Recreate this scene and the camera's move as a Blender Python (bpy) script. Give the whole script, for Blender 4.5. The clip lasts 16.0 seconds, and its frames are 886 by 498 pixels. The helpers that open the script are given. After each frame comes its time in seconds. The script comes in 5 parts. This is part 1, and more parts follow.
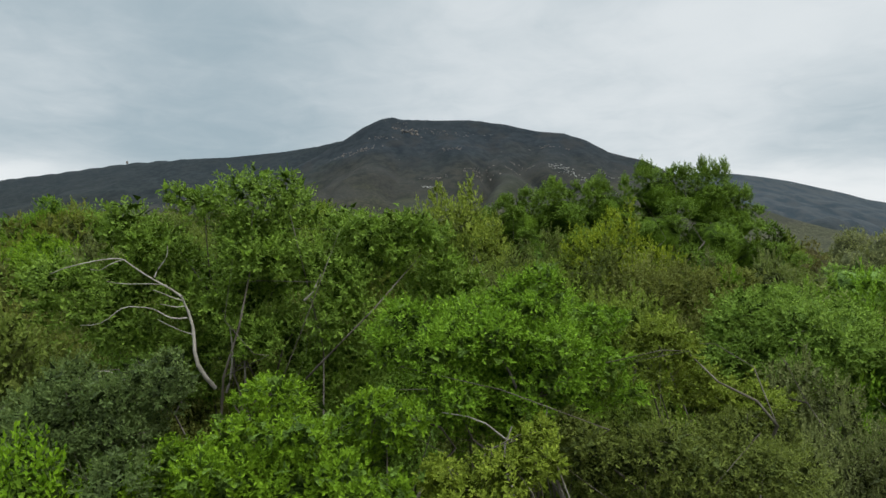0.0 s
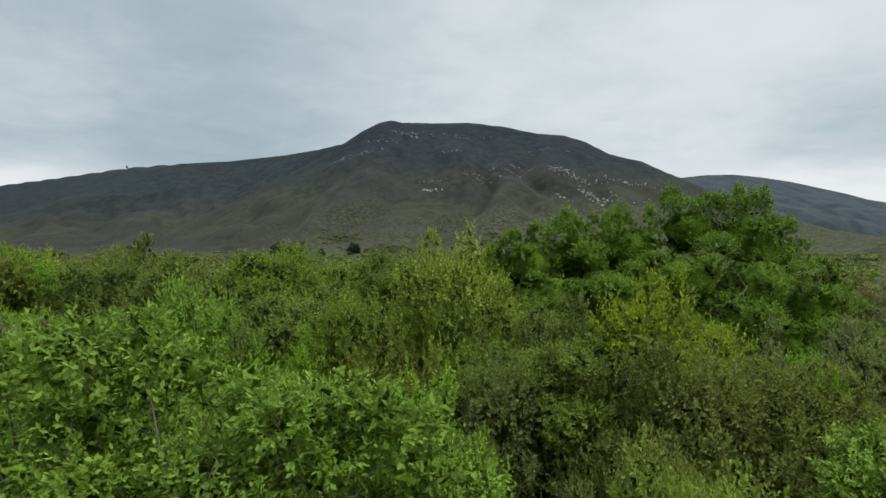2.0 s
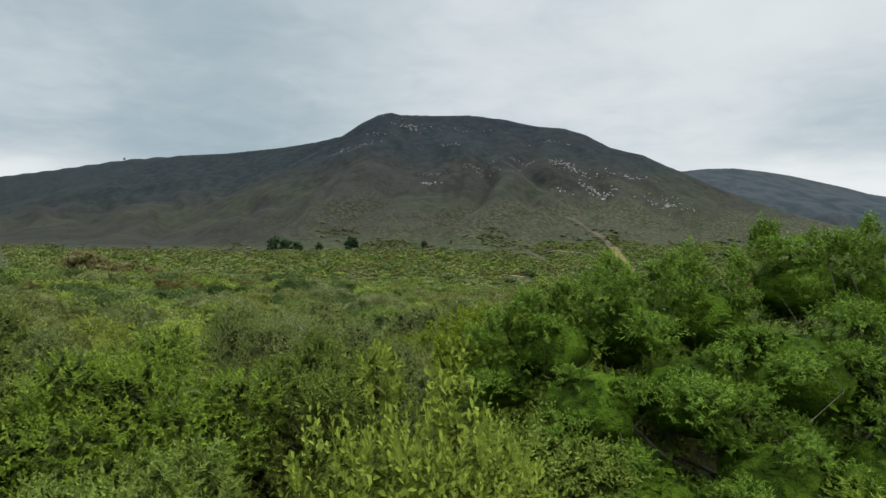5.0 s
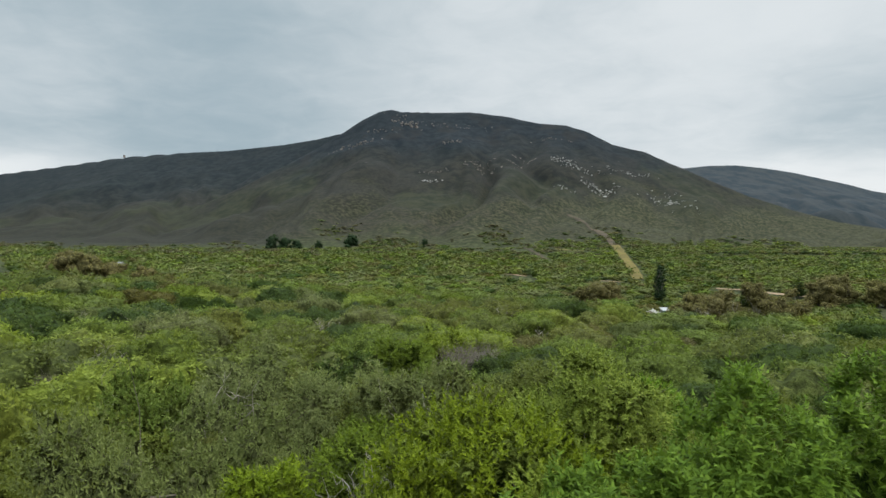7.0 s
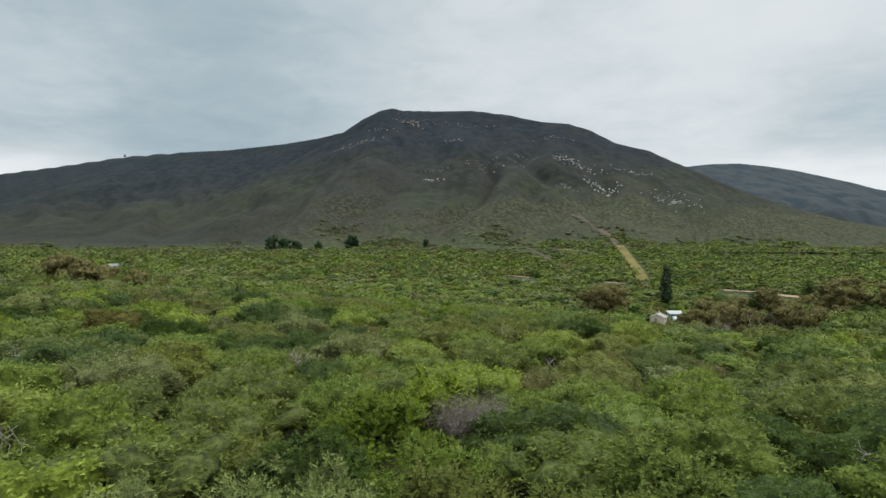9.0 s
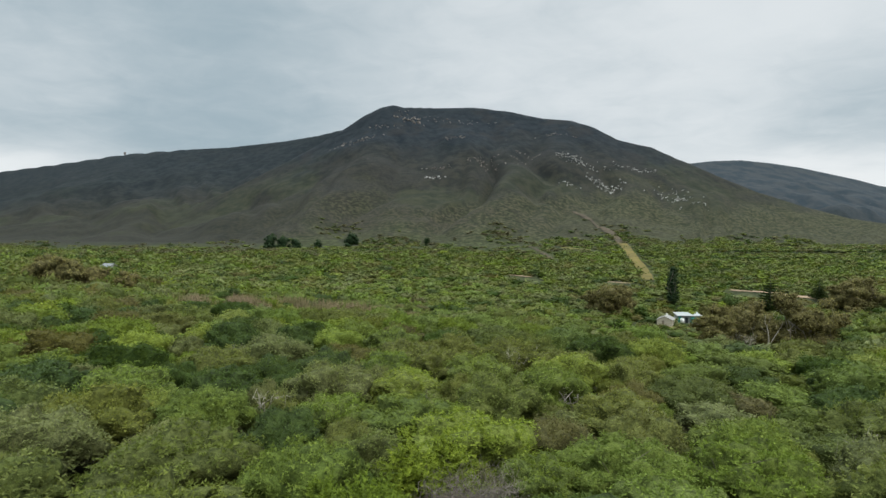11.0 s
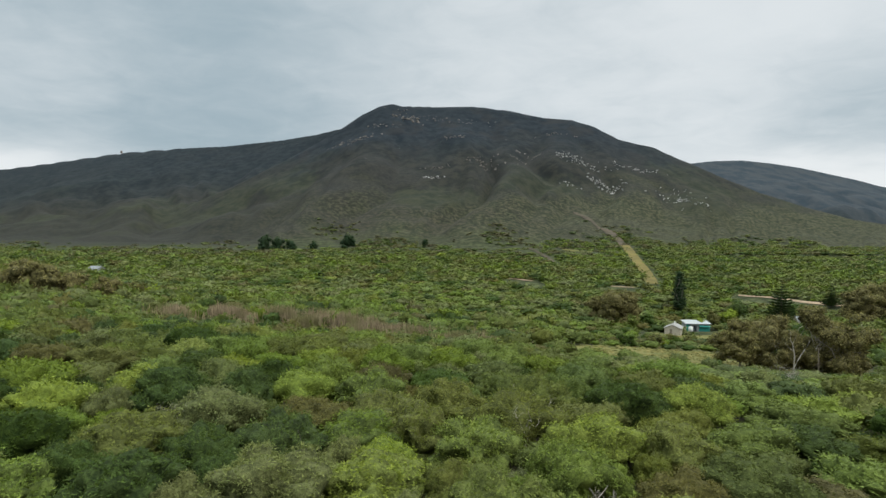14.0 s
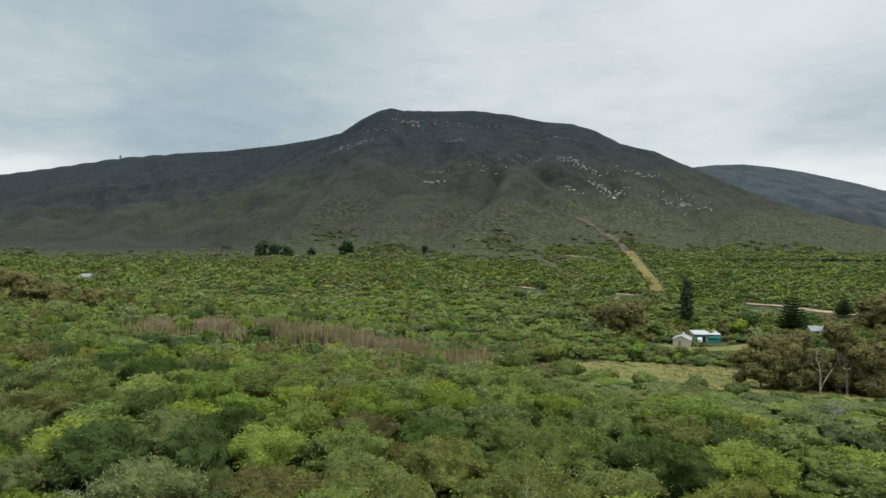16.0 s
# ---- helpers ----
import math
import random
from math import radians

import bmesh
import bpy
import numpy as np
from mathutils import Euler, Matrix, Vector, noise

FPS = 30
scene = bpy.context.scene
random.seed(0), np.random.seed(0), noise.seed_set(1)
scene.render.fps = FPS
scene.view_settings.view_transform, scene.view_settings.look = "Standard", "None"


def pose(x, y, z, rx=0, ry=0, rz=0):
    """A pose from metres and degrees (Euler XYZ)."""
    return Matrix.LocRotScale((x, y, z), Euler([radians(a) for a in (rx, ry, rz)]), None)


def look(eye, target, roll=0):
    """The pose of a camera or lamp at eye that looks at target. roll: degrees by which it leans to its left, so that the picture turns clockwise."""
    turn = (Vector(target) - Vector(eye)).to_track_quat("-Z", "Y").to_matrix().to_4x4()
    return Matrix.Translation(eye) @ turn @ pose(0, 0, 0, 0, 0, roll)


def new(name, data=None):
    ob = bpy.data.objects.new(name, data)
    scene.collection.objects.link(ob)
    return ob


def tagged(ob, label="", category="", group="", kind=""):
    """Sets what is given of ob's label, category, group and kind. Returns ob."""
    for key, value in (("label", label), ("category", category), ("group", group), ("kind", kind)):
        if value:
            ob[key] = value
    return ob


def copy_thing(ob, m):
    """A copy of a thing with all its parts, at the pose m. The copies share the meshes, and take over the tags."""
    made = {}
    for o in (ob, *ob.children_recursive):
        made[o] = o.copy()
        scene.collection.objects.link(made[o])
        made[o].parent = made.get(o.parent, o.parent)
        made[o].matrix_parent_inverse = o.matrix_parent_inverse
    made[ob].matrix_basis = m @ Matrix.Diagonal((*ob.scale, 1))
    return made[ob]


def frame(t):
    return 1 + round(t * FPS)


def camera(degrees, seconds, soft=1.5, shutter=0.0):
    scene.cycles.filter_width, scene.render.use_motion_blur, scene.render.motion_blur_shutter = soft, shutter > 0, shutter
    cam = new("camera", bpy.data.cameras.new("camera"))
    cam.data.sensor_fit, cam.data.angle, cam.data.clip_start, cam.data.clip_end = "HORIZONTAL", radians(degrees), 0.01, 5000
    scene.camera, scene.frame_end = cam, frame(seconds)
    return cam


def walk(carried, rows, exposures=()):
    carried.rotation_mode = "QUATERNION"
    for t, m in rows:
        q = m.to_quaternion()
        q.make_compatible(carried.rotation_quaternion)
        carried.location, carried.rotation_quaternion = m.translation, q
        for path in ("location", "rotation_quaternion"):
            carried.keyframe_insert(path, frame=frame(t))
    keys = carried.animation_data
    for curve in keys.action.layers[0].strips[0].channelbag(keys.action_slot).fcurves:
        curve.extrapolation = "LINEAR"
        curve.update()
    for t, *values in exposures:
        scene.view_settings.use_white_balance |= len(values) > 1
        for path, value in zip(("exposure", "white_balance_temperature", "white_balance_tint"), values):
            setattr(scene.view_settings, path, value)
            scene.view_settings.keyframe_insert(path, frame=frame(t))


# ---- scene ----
cam = camera(72.0, 16.0, soft=1.5)
PATH = [
    (0.0, pose(0.000, 0.000, 0.000, 90.001, -0.228, 0.001)),
    (0.5, pose(0.015, 0.694, 0.245, 90.124, -0.136, 0.014)),
    (1.0, pose(0.021, 1.387, 0.518, 90.219, -0.017, -0.018)),
    (1.5, pose(0.044, 1.953, 0.764, 90.251, 0.114, -0.009)),
    (2.0, pose(0.107, 2.505, 1.042, 90.221, 0.106, 0.047)),
    (2.5, pose(0.142, 3.023, 1.275, 90.107, 0.051, -0.020)),
    (3.0, pose(0.184, 3.684, 1.524, 90.019, 0.009, -0.044)),
    (3.5, pose(0.238, 4.523, 1.749, 89.933, -0.005, -0.059)),
    (4.0, pose(0.285, 5.563, 1.986, 89.763, -0.048, -0.045)),
    (4.2, pose(0.305, 6.007, 2.072, 89.719, -0.059, -0.050)),
    (6.3, pose(0.704, 11.317, 2.745, 89.337, -0.073, 0.098)),
    (6.5, pose(0.738, 11.899, 2.868, 89.328, -0.052, 0.104)),
    (7.0, pose(0.848, 13.407, 3.198, 89.286, -0.036, 0.109)),
    (7.5, pose(0.951, 14.916, 3.502, 89.228, 0.027, 0.146)),
    (8.0, pose(1.041, 16.415, 3.809, 89.217, 0.020, 0.206)),
    (8.5, pose(1.112, 17.920, 4.104, 89.188, 0.026, 0.253)),
    (9.0, pose(1.194, 19.515, 4.436, 89.162, 0.054, 0.294)),
    (9.2, pose(1.219, 20.164, 4.560, 89.168, 0.074, 0.331)),
    (11.3, pose(1.535, 27.332, 5.544, 88.884, 0.105, 0.440)),
    (11.5, pose(1.556, 28.016, 5.655, 88.900, 0.090, 0.417)),
    (12.0, pose(1.624, 29.729, 5.945, 88.876, 0.060, 0.407)),
    (12.5, pose(1.712, 31.414, 6.217, 88.862, 0.039, 0.400)),
    (13.0, pose(1.823, 33.108, 6.507, 88.855, 0.015, 0.393)),
    (13.5, pose(1.912, 34.800, 6.772, 88.837, -0.029, 0.387)),
    (14.0, pose(2.003, 36.542, 7.051, 88.838, -0.027, 0.373)),
    (14.5, pose(2.086, 38.327, 7.309, 88.910, -0.022, 0.388)),
    (15.0, pose(2.187, 40.257, 7.624, 89.026, 0.014, 0.399)),
    (15.5, pose(2.283, 42.319, 7.939, 89.099, 0.003, 0.427)),
    (16.0, pose(2.420, 44.484, 8.308, 89.226, 0.045, 0.441)),
]
walk(cam, PATH, [(0.0, 0.0), (16.0, 0.0)])

# ---------------------------------------------------------------- light
SUN_TURN, SUN_HEIGHT = radians(150), radians(52)


def node(tree, kind, **inputs):
    n = tree.nodes.new(kind)
    for key, value in inputs.items():
        n.inputs[key.replace("_", " ")].default_value = value
    return n


def math_node(tree, op, a, b=0.0, clamp=False):
    n = tree.nodes.new("ShaderNodeMath")
    n.operation, n.use_clamp = op, clamp
    for i, v in enumerate((a, b)):
        if isinstance(v, (int, float)):
            n.inputs[i].default_value = v
        else:
            tree.links.new(v, n.inputs[i])
    return n.outputs[0]


def mix_colour(tree, fac, a, b, blend="MIX"):
    n = tree.nodes.new("ShaderNodeMix")
    n.data_type, n.blend_type = "RGBA", blend
    for i, v in ((0, fac), (6, a), (7, b)):
        if isinstance(v, (int, float)):
            n.inputs[i].default_value = v
        elif isinstance(v, tuple):
            n.inputs[i].default_value = (*v, 1.0)
        else:
            tree.links.new(v, n.inputs[i])
    return n.outputs[2]


def noise_node(tree, vector, scale, detail=4.0, rough=0.55, distort=0.0):
    n = node(tree, "ShaderNodeTexNoise", Scale=scale, Detail=detail, Roughness=rough, Distortion=distort)
    if vector is not None:
        tree.links.new(vector, n.inputs["Vector"])
    return n.outputs["Fac"]


def ramp(tree, value, lo, hi):
    n = tree.nodes.new("ShaderNodeMapRange")
    n.interpolation_type = "SMOOTHSTEP"
    tree.links.new(value, n.inputs["Value"])
    n.inputs["From Min"].default_value, n.inputs["From Max"].default_value = lo, hi
    return n.outputs["Result"]


def build_world():
    world = bpy.data.worlds.new("overcast_sky")
    scene.world = world
    world.use_nodes = True
    t = world.node_tree
    t.nodes.clear()
    way = node(t, "ShaderNodeTexCoord").outputs["Generated"]
    split = node(t, "ShaderNodeSeparateXYZ")
    t.links.new(way, split.inputs[0])
    x, y, z = split.outputs
    up = math_node(t, "MAXIMUM", z, 0.0)
    # the cloud deck, a flat layer seen in perspective
    depth = math_node(t, "ADD", up, 0.16)
    flat = node(t, "ShaderNodeCombineXYZ")
    t.links.new(math_node(t, "DIVIDE", x, depth), flat.inputs[0])
    t.links.new(math_node(t, "DIVIDE", y, depth), flat.inputs[1])
    deck = flat.outputs[0]
    big = noise_node(t, deck, 0.55, 3.0, 0.5, 0.3)
    mid = noise_node(t, deck, 1.7, 5.0, 0.55, 0.4)
    cover = math_node(t, "ADD", math_node(t, "MULTIPLY", big, 0.62), math_node(t, "MULTIPLY", mid, 0.38))
    side = math_node(t, "MULTIPLY", x, 0.22)
    # heavier banks of cloud over the western ridge and low in the east, a thin bright stretch between them
    total = math_node(t, "ADD", cover, side)
    for aim, inner, weight in (((-0.40, 0.89, 0.24), 0.93, -0.09), ((-0.20, 0.95, 0.19), 0.935, -0.08), ((0.56, 0.81, 0.13), 0.985, -0.16), ((0.36, 0.91, 0.20), 0.970, 0.05), ((-0.58, 0.80, 0.17), 0.988, 0.12), ((-0.08, 0.93, 0.36), 0.97, 0.05)):
        toward = node(t, "ShaderNodeVectorMath")
        toward.operation = "DOT_PRODUCT"
        toward.inputs[1].default_value = Vector(aim).normalized()
        t.links.new(way, toward.inputs[0])
        edge = math_node(t, "ADD", toward.outputs["Value"], math_node(t, "MULTIPLY", math_node(t, "SUBTRACT", mid, 0.5), (1 - inner) * 1.6))
        total = math_node(t, "ADD", total, math_node(t, "MULTIPLY", ramp(t, edge, inner, 1.0), weight))
    wisps = noise_node(t, deck, 4.6, 5.0, 0.6, 0.6)
    total = math_node(t, "ADD", total, math_node(t, "MULTIPLY", math_node(t, "SUBTRACT", wisps, 0.5), 0.24))
    bright = ramp(t, total, 0.08, 0.76)
    clouds = mix_colour(t, bright, (0.355, 0.460, 0.520), (0.775, 0.825, 0.850))
    # the thin bright gap under the deck near the skyline, wider to both sides
    flank = ramp(t, math_node(t, "ABSOLUTE", math_node(t, "ADD", x, 0.05)), 0.30, 0.56)
    rim = ramp(t, math_node(t, "ADD", z, math_node(t, "MULTIPLY", mid, 0.12)), 0.220, 0.140)
    clouds = mix_colour(t, math_node(t, "MULTIPLY", math_node(t, "MULTIPLY", rim, flank), 0.85), clouds, (0.92, 0.95, 0.96))
    clouds = mix_colour(t, ramp(t, up, 0.50, 0.85), clouds, (0.655, 0.715, 0.705))
    # an overcast sky is up to three times brighter overhead
    lift = math_node(t, "ADD", 1.0, math_node(t, "MULTIPLY", ramp(t, up, 0.42, 0.80), 3.4))
    sky = t.nodes.new("ShaderNodeTexSky")
    sky.sky_type, sky.sun_disc = "NISHITA", False
    sky.sun_elevation, sky.sun_rotation = SUN_HEIGHT, SUN_TURN
    haze = node(t, "ShaderNodeBackground", Strength=0.05)
    t.links.new(sky.outputs[0], haze.inputs["Color"])
    deck_light = t.nodes.new("ShaderNodeBackground")
    t.links.new(clouds, deck_light.inputs["Color"])
    t.links.new(lift, deck_light.inputs["Strength"])
    both = node(t, "ShaderNodeMixShader", Fac=0.92)
    t.links.new(haze.outputs[0], both.inputs[1])
    t.links.new(deck_light.outputs[0], both.inputs[2])
    out = t.nodes.new("ShaderNodeOutputWorld")
    t.links.new(both.outputs[0], out.inputs[0])


build_world()
sun = new("sun", bpy.data.lights.new("sun", "SUN"))
sun.data.energy, sun.data.angle, sun.data.color = 1.5, radians(25), (1.0, 0.97, 0.92)
sun.matrix_world = look((110, -90, 140), (0, 0, 0))


# ---------------------------------------------------------------- materials
def material(name):
    m = bpy.data.materials.new(name)
    m.use_nodes = True
    m.node_tree.nodes.clear()
    return m, m.node_tree


def finish(t, shader):
    out = t.nodes.new("ShaderNodeOutputMaterial")
    t.links.new(shader, out.inputs["Surface"])


def principled(t, colour, rough, bump=None, strength=0.3, distance=0.05, metal=0.0, gloss=0.08):
    p = node(t, "ShaderNodeBsdfPrincipled", Roughness=rough, Metallic=metal)
    if isinstance(colour, tuple):
        p.inputs["Base Color"].default_value = (*colour, 1)
    else:
        t.links.new(colour, p.inputs["Base Color"])
    p.inputs["Specular IOR Level"].default_value = gloss
    if bump is not None:
        b = node(t, "ShaderNodeBump", Strength=strength, Distance=distance)
        t.links.new(bump, b.inputs["Height"])
        t.links.new(b.outputs[0], p.inputs["Normal"])
    return p.outputs[0]


def position(t):
    return t.nodes.new("ShaderNodeNewGeometry").outputs["Position"]


def own_tint(t, colour, each, joined):
    """Every bush has a hue, depth and greyness of its own."""
    turn = node(t, "ShaderNodeHueSaturation")
    hue, depth, grey = ((0.487, 0.018), (0.86, 0.30), (0.88, 0.20)) if joined else ((0.487, 0.014), (0.90, 0.24), (0.90, 0.12))
    t.links.new(math_node(t, "ADD", hue[0], math_node(t, "MULTIPLY", each, hue[1])), turn.inputs["Hue"])
    t.links.new(math_node(t, "ADD", depth[0], math_node(t, "MULTIPLY", math_node(t, "FRACT", math_node(t, "MULTIPLY", each, 7.3)), depth[1])), turn.inputs["Value"])
    t.links.new(math_node(t, "ADD", grey[0], math_node(t, "MULTIPLY", math_node(t, "FRACT", math_node(t, "MULTIPLY", each, 17.7)), grey[1])), turn.inputs["Saturation"])
    t.links.new(colour, turn.inputs["Color"])
    return turn.outputs[0]


def bush_value(t, joined):
    """The random value of one bush, also where many are joined into one mesh."""
    if not joined:
        return t.nodes.new("ShaderNodeObjectInfo").outputs["Random"]
    n = t.nodes.new("ShaderNodeAttribute")
    n.attribute_name = "bush"
    return n.outputs["Fac"]


def leaf_material(name, dark, light, patch, shine=0.5, vary=1.0, joined=False):
    """Leaves: each leaf has its own tone, and each shrub its own tint."""
    m, t = material(name)
    geo = t.nodes.new("ShaderNodeNewGeometry")
    own = geo.outputs["Random Per Island"]
    tone = mix_colour(t, math_node(t, "ADD", math_node(t, "MULTIPLY", own, vary), 0.45 * (1 - vary)), dark, light)
    drift = ramp(t, noise_node(t, geo.outputs["Position"], 0.9, 3.0, 0.6), 0.40, 0.64)
    tone = mix_colour(t, math_node(t, "MULTIPLY", drift, 0.40), tone, patch)
    tone = own_tint(t, tone, bush_value(t, joined), joined)
    p = node(t, "ShaderNodeBsdfPrincipled", Roughness=shine)
    p.inputs["Specular IOR Level"].default_value = 0.05
    t.links.new(tone, p.inputs["Base Color"])
    glow = t.nodes.new("ShaderNodeBsdfTranslucent")
    t.links.new(mix_colour(t, 0.25, tone, (0.16, 0.22, 0.02)), glow.inputs["Color"])
    both = node(t, "ShaderNodeMixShader", Fac=0.15 if joined else 0.32)
    t.links.new(p.outputs[0], both.inputs[1])
    t.links.new(glow.outputs[0], both.inputs[2])
    finish(t, both.outputs[0])
    return m


TONES = {       # darker and lighter leaves, and the colour that whole patches drift to
    "lime": ((0.096, 0.140, 0.011), (0.220, 0.290, 0.024), (0.130, 0.180, 0.014)),
    "moss": ((0.076, 0.096, 0.016), (0.158, 0.186, 0.034), (0.103, 0.122, 0.021)),
    "leafy": ((0.062, 0.098, 0.012), (0.170, 0.240, 0.028), (0.098, 0.146, 0.017)),
    "silver": ((0.040, 0.070, 0.020), (0.118, 0.166, 0.054), (0.060, 0.096, 0.026)),
    "bright": ((0.062, 0.140, 0.009), (0.200, 0.360, 0.024), (0.105, 0.205, 0.013)),
    "green": ((0.056, 0.080, 0.015), (0.145, 0.186, 0.034), (0.084, 0.112, 0.019)),
    "grey": ((0.082, 0.104, 0.032), (0.186, 0.222, 0.070), (0.108, 0.134, 0.040)),
    "olive": ((0.066, 0.068, 0.018), (0.134, 0.134, 0.036), (0.092, 0.086, 0.023)),
    "dark": ((0.024, 0.048, 0.009), (0.079, 0.124, 0.020), (0.037, 0.066, 0.012)),
    "deep": ((0.044, 0.092, 0.007), (0.140, 0.240, 0.015), (0.060, 0.118, 0.008)),
    "heath": ((0.062, 0.064, 0.034), (0.120, 0.118, 0.062), (0.084, 0.080, 0.044)),
    "gum": ((0.056, 0.054, 0.020), (0.260, 0.230, 0.080), (0.104, 0.092, 0.036)),
    "pine": ((0.013, 0.031, 0.014), (0.034, 0.058, 0.022), (0.020, 0.041, 0.016)),
}
LEAF = {k: leaf_material("leaf_" + k, *v) for k, v in TONES.items()}
# duller, bluer copies of the tones for farther scrub, partly standing in for haze
MUTED = {k: [(r * 0.93, g * 0.87, b * 0.68 + g * 0.075) for r, g, b in v] for k, v in TONES.items()}
MUTED_LEAF = {k: leaf_material("bough_" + k, *[tuple(c * 1.18 for c in u) for u in v]) for k, v in MUTED.items()}
FAR_LEAF = {k: leaf_material("spray_" + k, *v, vary=0.6, joined=True) for k, v in MUTED.items()}


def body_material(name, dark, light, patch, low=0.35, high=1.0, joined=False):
    """The closed surface of a dense small-leaved crown, its dark flecks standing in for shaded gaps."""
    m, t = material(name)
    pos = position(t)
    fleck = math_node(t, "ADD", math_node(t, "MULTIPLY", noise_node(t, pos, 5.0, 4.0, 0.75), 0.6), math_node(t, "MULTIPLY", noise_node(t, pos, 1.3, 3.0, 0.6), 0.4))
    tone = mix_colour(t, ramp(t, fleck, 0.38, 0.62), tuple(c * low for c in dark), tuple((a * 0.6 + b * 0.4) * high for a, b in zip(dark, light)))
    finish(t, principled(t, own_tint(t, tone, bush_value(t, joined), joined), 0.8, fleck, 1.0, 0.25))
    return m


# the shade between and behind leaves, put into darkened leaf tones
BODY = {k: body_material("crown_" + k, *v) for k, v in TONES.items()}
SCRUB = {k: body_material("scrub_" + k, *v, *((0.75, 1.2) if k == "heath" else (0.60, 0.90)), joined=True) for k, v in MUTED.items()}
MUTED_BODY = {k: body_material("mound_" + k, *v, 0.48, 1.0) for k, v in MUTED.items()}
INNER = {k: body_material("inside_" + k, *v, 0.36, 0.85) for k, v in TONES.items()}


def bark_material(name, a, b):
    m, t = material(name)
    pos = position(t)
    grain = noise_node(t, pos, 18.0, 5.0)
    tone = mix_colour(t, ramp(t, noise_node(t, pos, 5.0, 3.0), 0.35, 0.65), a, b)
    finish(t, principled(t, tone, 0.85, grain, 0.5, 0.01))
    return m


BARK = bark_material("bark_grey_brown", (0.070, 0.060, 0.046), (0.135, 0.120, 0.100))
TWIG = bark_material("dry_twig", (0.120, 0.102, 0.085), (0.210, 0.185, 0.160))
DEADWOOD = bark_material("deadwood_pale", (0.19, 0.175, 0.145), (0.33, 0.305, 0.265))


def ground_material():
    """Litter under the thicket, green scrub in the valley, olive and brown heath with bare patches up the mountain."""
    m, t = material("heath_ground")
    pos = position(t)
    split = node(t, "ShaderNodeSeparateXYZ")
    t.links.new(pos, split.inputs[0])
    east_of, along, level = split.outputs
    fine = noise_node(t, pos, 0.35, 6.0, 0.65)
    tufts = noise_node(t, pos, 0.24, 6.0, 0.74)
    clump = noise_node(t, pos, 0.075, 5.0, 0.66)
    patch = noise_node(t, pos, 0.020, 4.0, 0.6)
    wide = noise_node(t, pos, 0.007, 4.0, 0.6)

    def two(value, a, b, lo=0.38, hi=0.62):
        return mix_colour(t, ramp(t, value, lo, hi), a, b)

    litter = two(fine, (0.026, 0.024, 0.014), (0.055, 0.055, 0.024))
    scrub = two(tufts, (0.020, 0.027, 0.012), (0.060, 0.068, 0.030), 0.42, 0.60)
    # speckled low bush on the foot of the slope
    foot = two(tufts, (0.017, 0.0185, 0.012), (0.056, 0.052, 0.032), 0.44, 0.60)
    foot = mix_colour(t, math_node(t, "MULTIPLY", ramp(t, clump, 0.46, 0.58), 0.60), foot, two(tufts, (0.0105, 0.0145, 0.009), (0.033, 0.036, 0.019)))
    foot = mix_colour(t, math_node(t, "MULTIPLY", ramp(t, patch, 0.50, 0.62), 0.50), foot, two(tufts, (0.023, 0.022, 0.017), (0.043, 0.038, 0.029)))
    east = ramp(t, math_node(t, "ADD", east_of, math_node(t, "MULTIPLY", wide, 160.0)), 60.0, 260.0)
    foot = mix_colour(t, math_node(t, "MULTIPLY", east, 0.55), foot, two(tufts, (0.020, 0.025, 0.014), (0.066, 0.066, 0.036), 0.43, 0.60))
    west = ramp(t, math_node(t, "ADD", east_of, math_node(t, "MULTIPLY", wide, 160.0)), 60.0, -220.0)
    # olive and brown heath above it, a little blue added for haze
    heath = two(clump, (0.0115, 0.0135, 0.0130), (0.0255, 0.0250, 0.0205))
    heath = mix_colour(t, math_node(t, "MULTIPLY", ramp(t, patch, 0.44, 0.60), 0.65), heath, two(tufts, (0.018, 0.0185, 0.0175), (0.031, 0.0305, 0.026)))
    heath = mix_colour(t, math_node(t, "MULTIPLY", ramp(t, wide, 0.50, 0.60), 0.55), heath, two(clump, (0.020, 0.025, 0.014), (0.036, 0.040, 0.022)))
    # darker growth under the summit, with haze put in as extra blue
    crown = two(clump, (0.0078, 0.0122, 0.0168), (0.0172, 0.0222, 0.0268), 0.36, 0.64)
    crown = mix_colour(t, math_node(t, "MULTIPLY", ramp(t, patch, 0.50, 0.62), 0.5), crown, (0.022, 0.021, 0.020))
    wander = math_node(t, "MULTIPLY", math_node(t, "SUBTRACT", math_node(t, "ADD", wide, math_node(t, "MULTIPLY", patch, 0.5)), 0.75), 150.0)
    climb = math_node(t, "ADD", level, wander)
    # cloud shade on the western foot, painted by mixing in the darker heath
    foot = mix_colour(t, math_node(t, "MULTIPLY", west, 0.75), foot, heath)
    tone = mix_colour(t, ramp(t, climb, 22.0, 78.0), foot, heath)
    tone = mix_colour(t, ramp(t, climb, 78.0, 165.0), tone, crown)
    # the western ridge's colour darkened for the cloud shade over it
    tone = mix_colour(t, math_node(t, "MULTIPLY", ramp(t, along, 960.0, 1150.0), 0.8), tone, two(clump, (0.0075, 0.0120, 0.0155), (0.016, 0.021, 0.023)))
    # haze over the farthest ridge, put into its colour as paler, bluer tones
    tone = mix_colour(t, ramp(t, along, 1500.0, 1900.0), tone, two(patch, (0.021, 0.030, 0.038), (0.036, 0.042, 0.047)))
    stretch = node(t, "ShaderNodeVectorMath")
    stretch.operation = "MULTIPLY"
    stretch.inputs[1].default_value = (0.05, 0.05, 0.22)
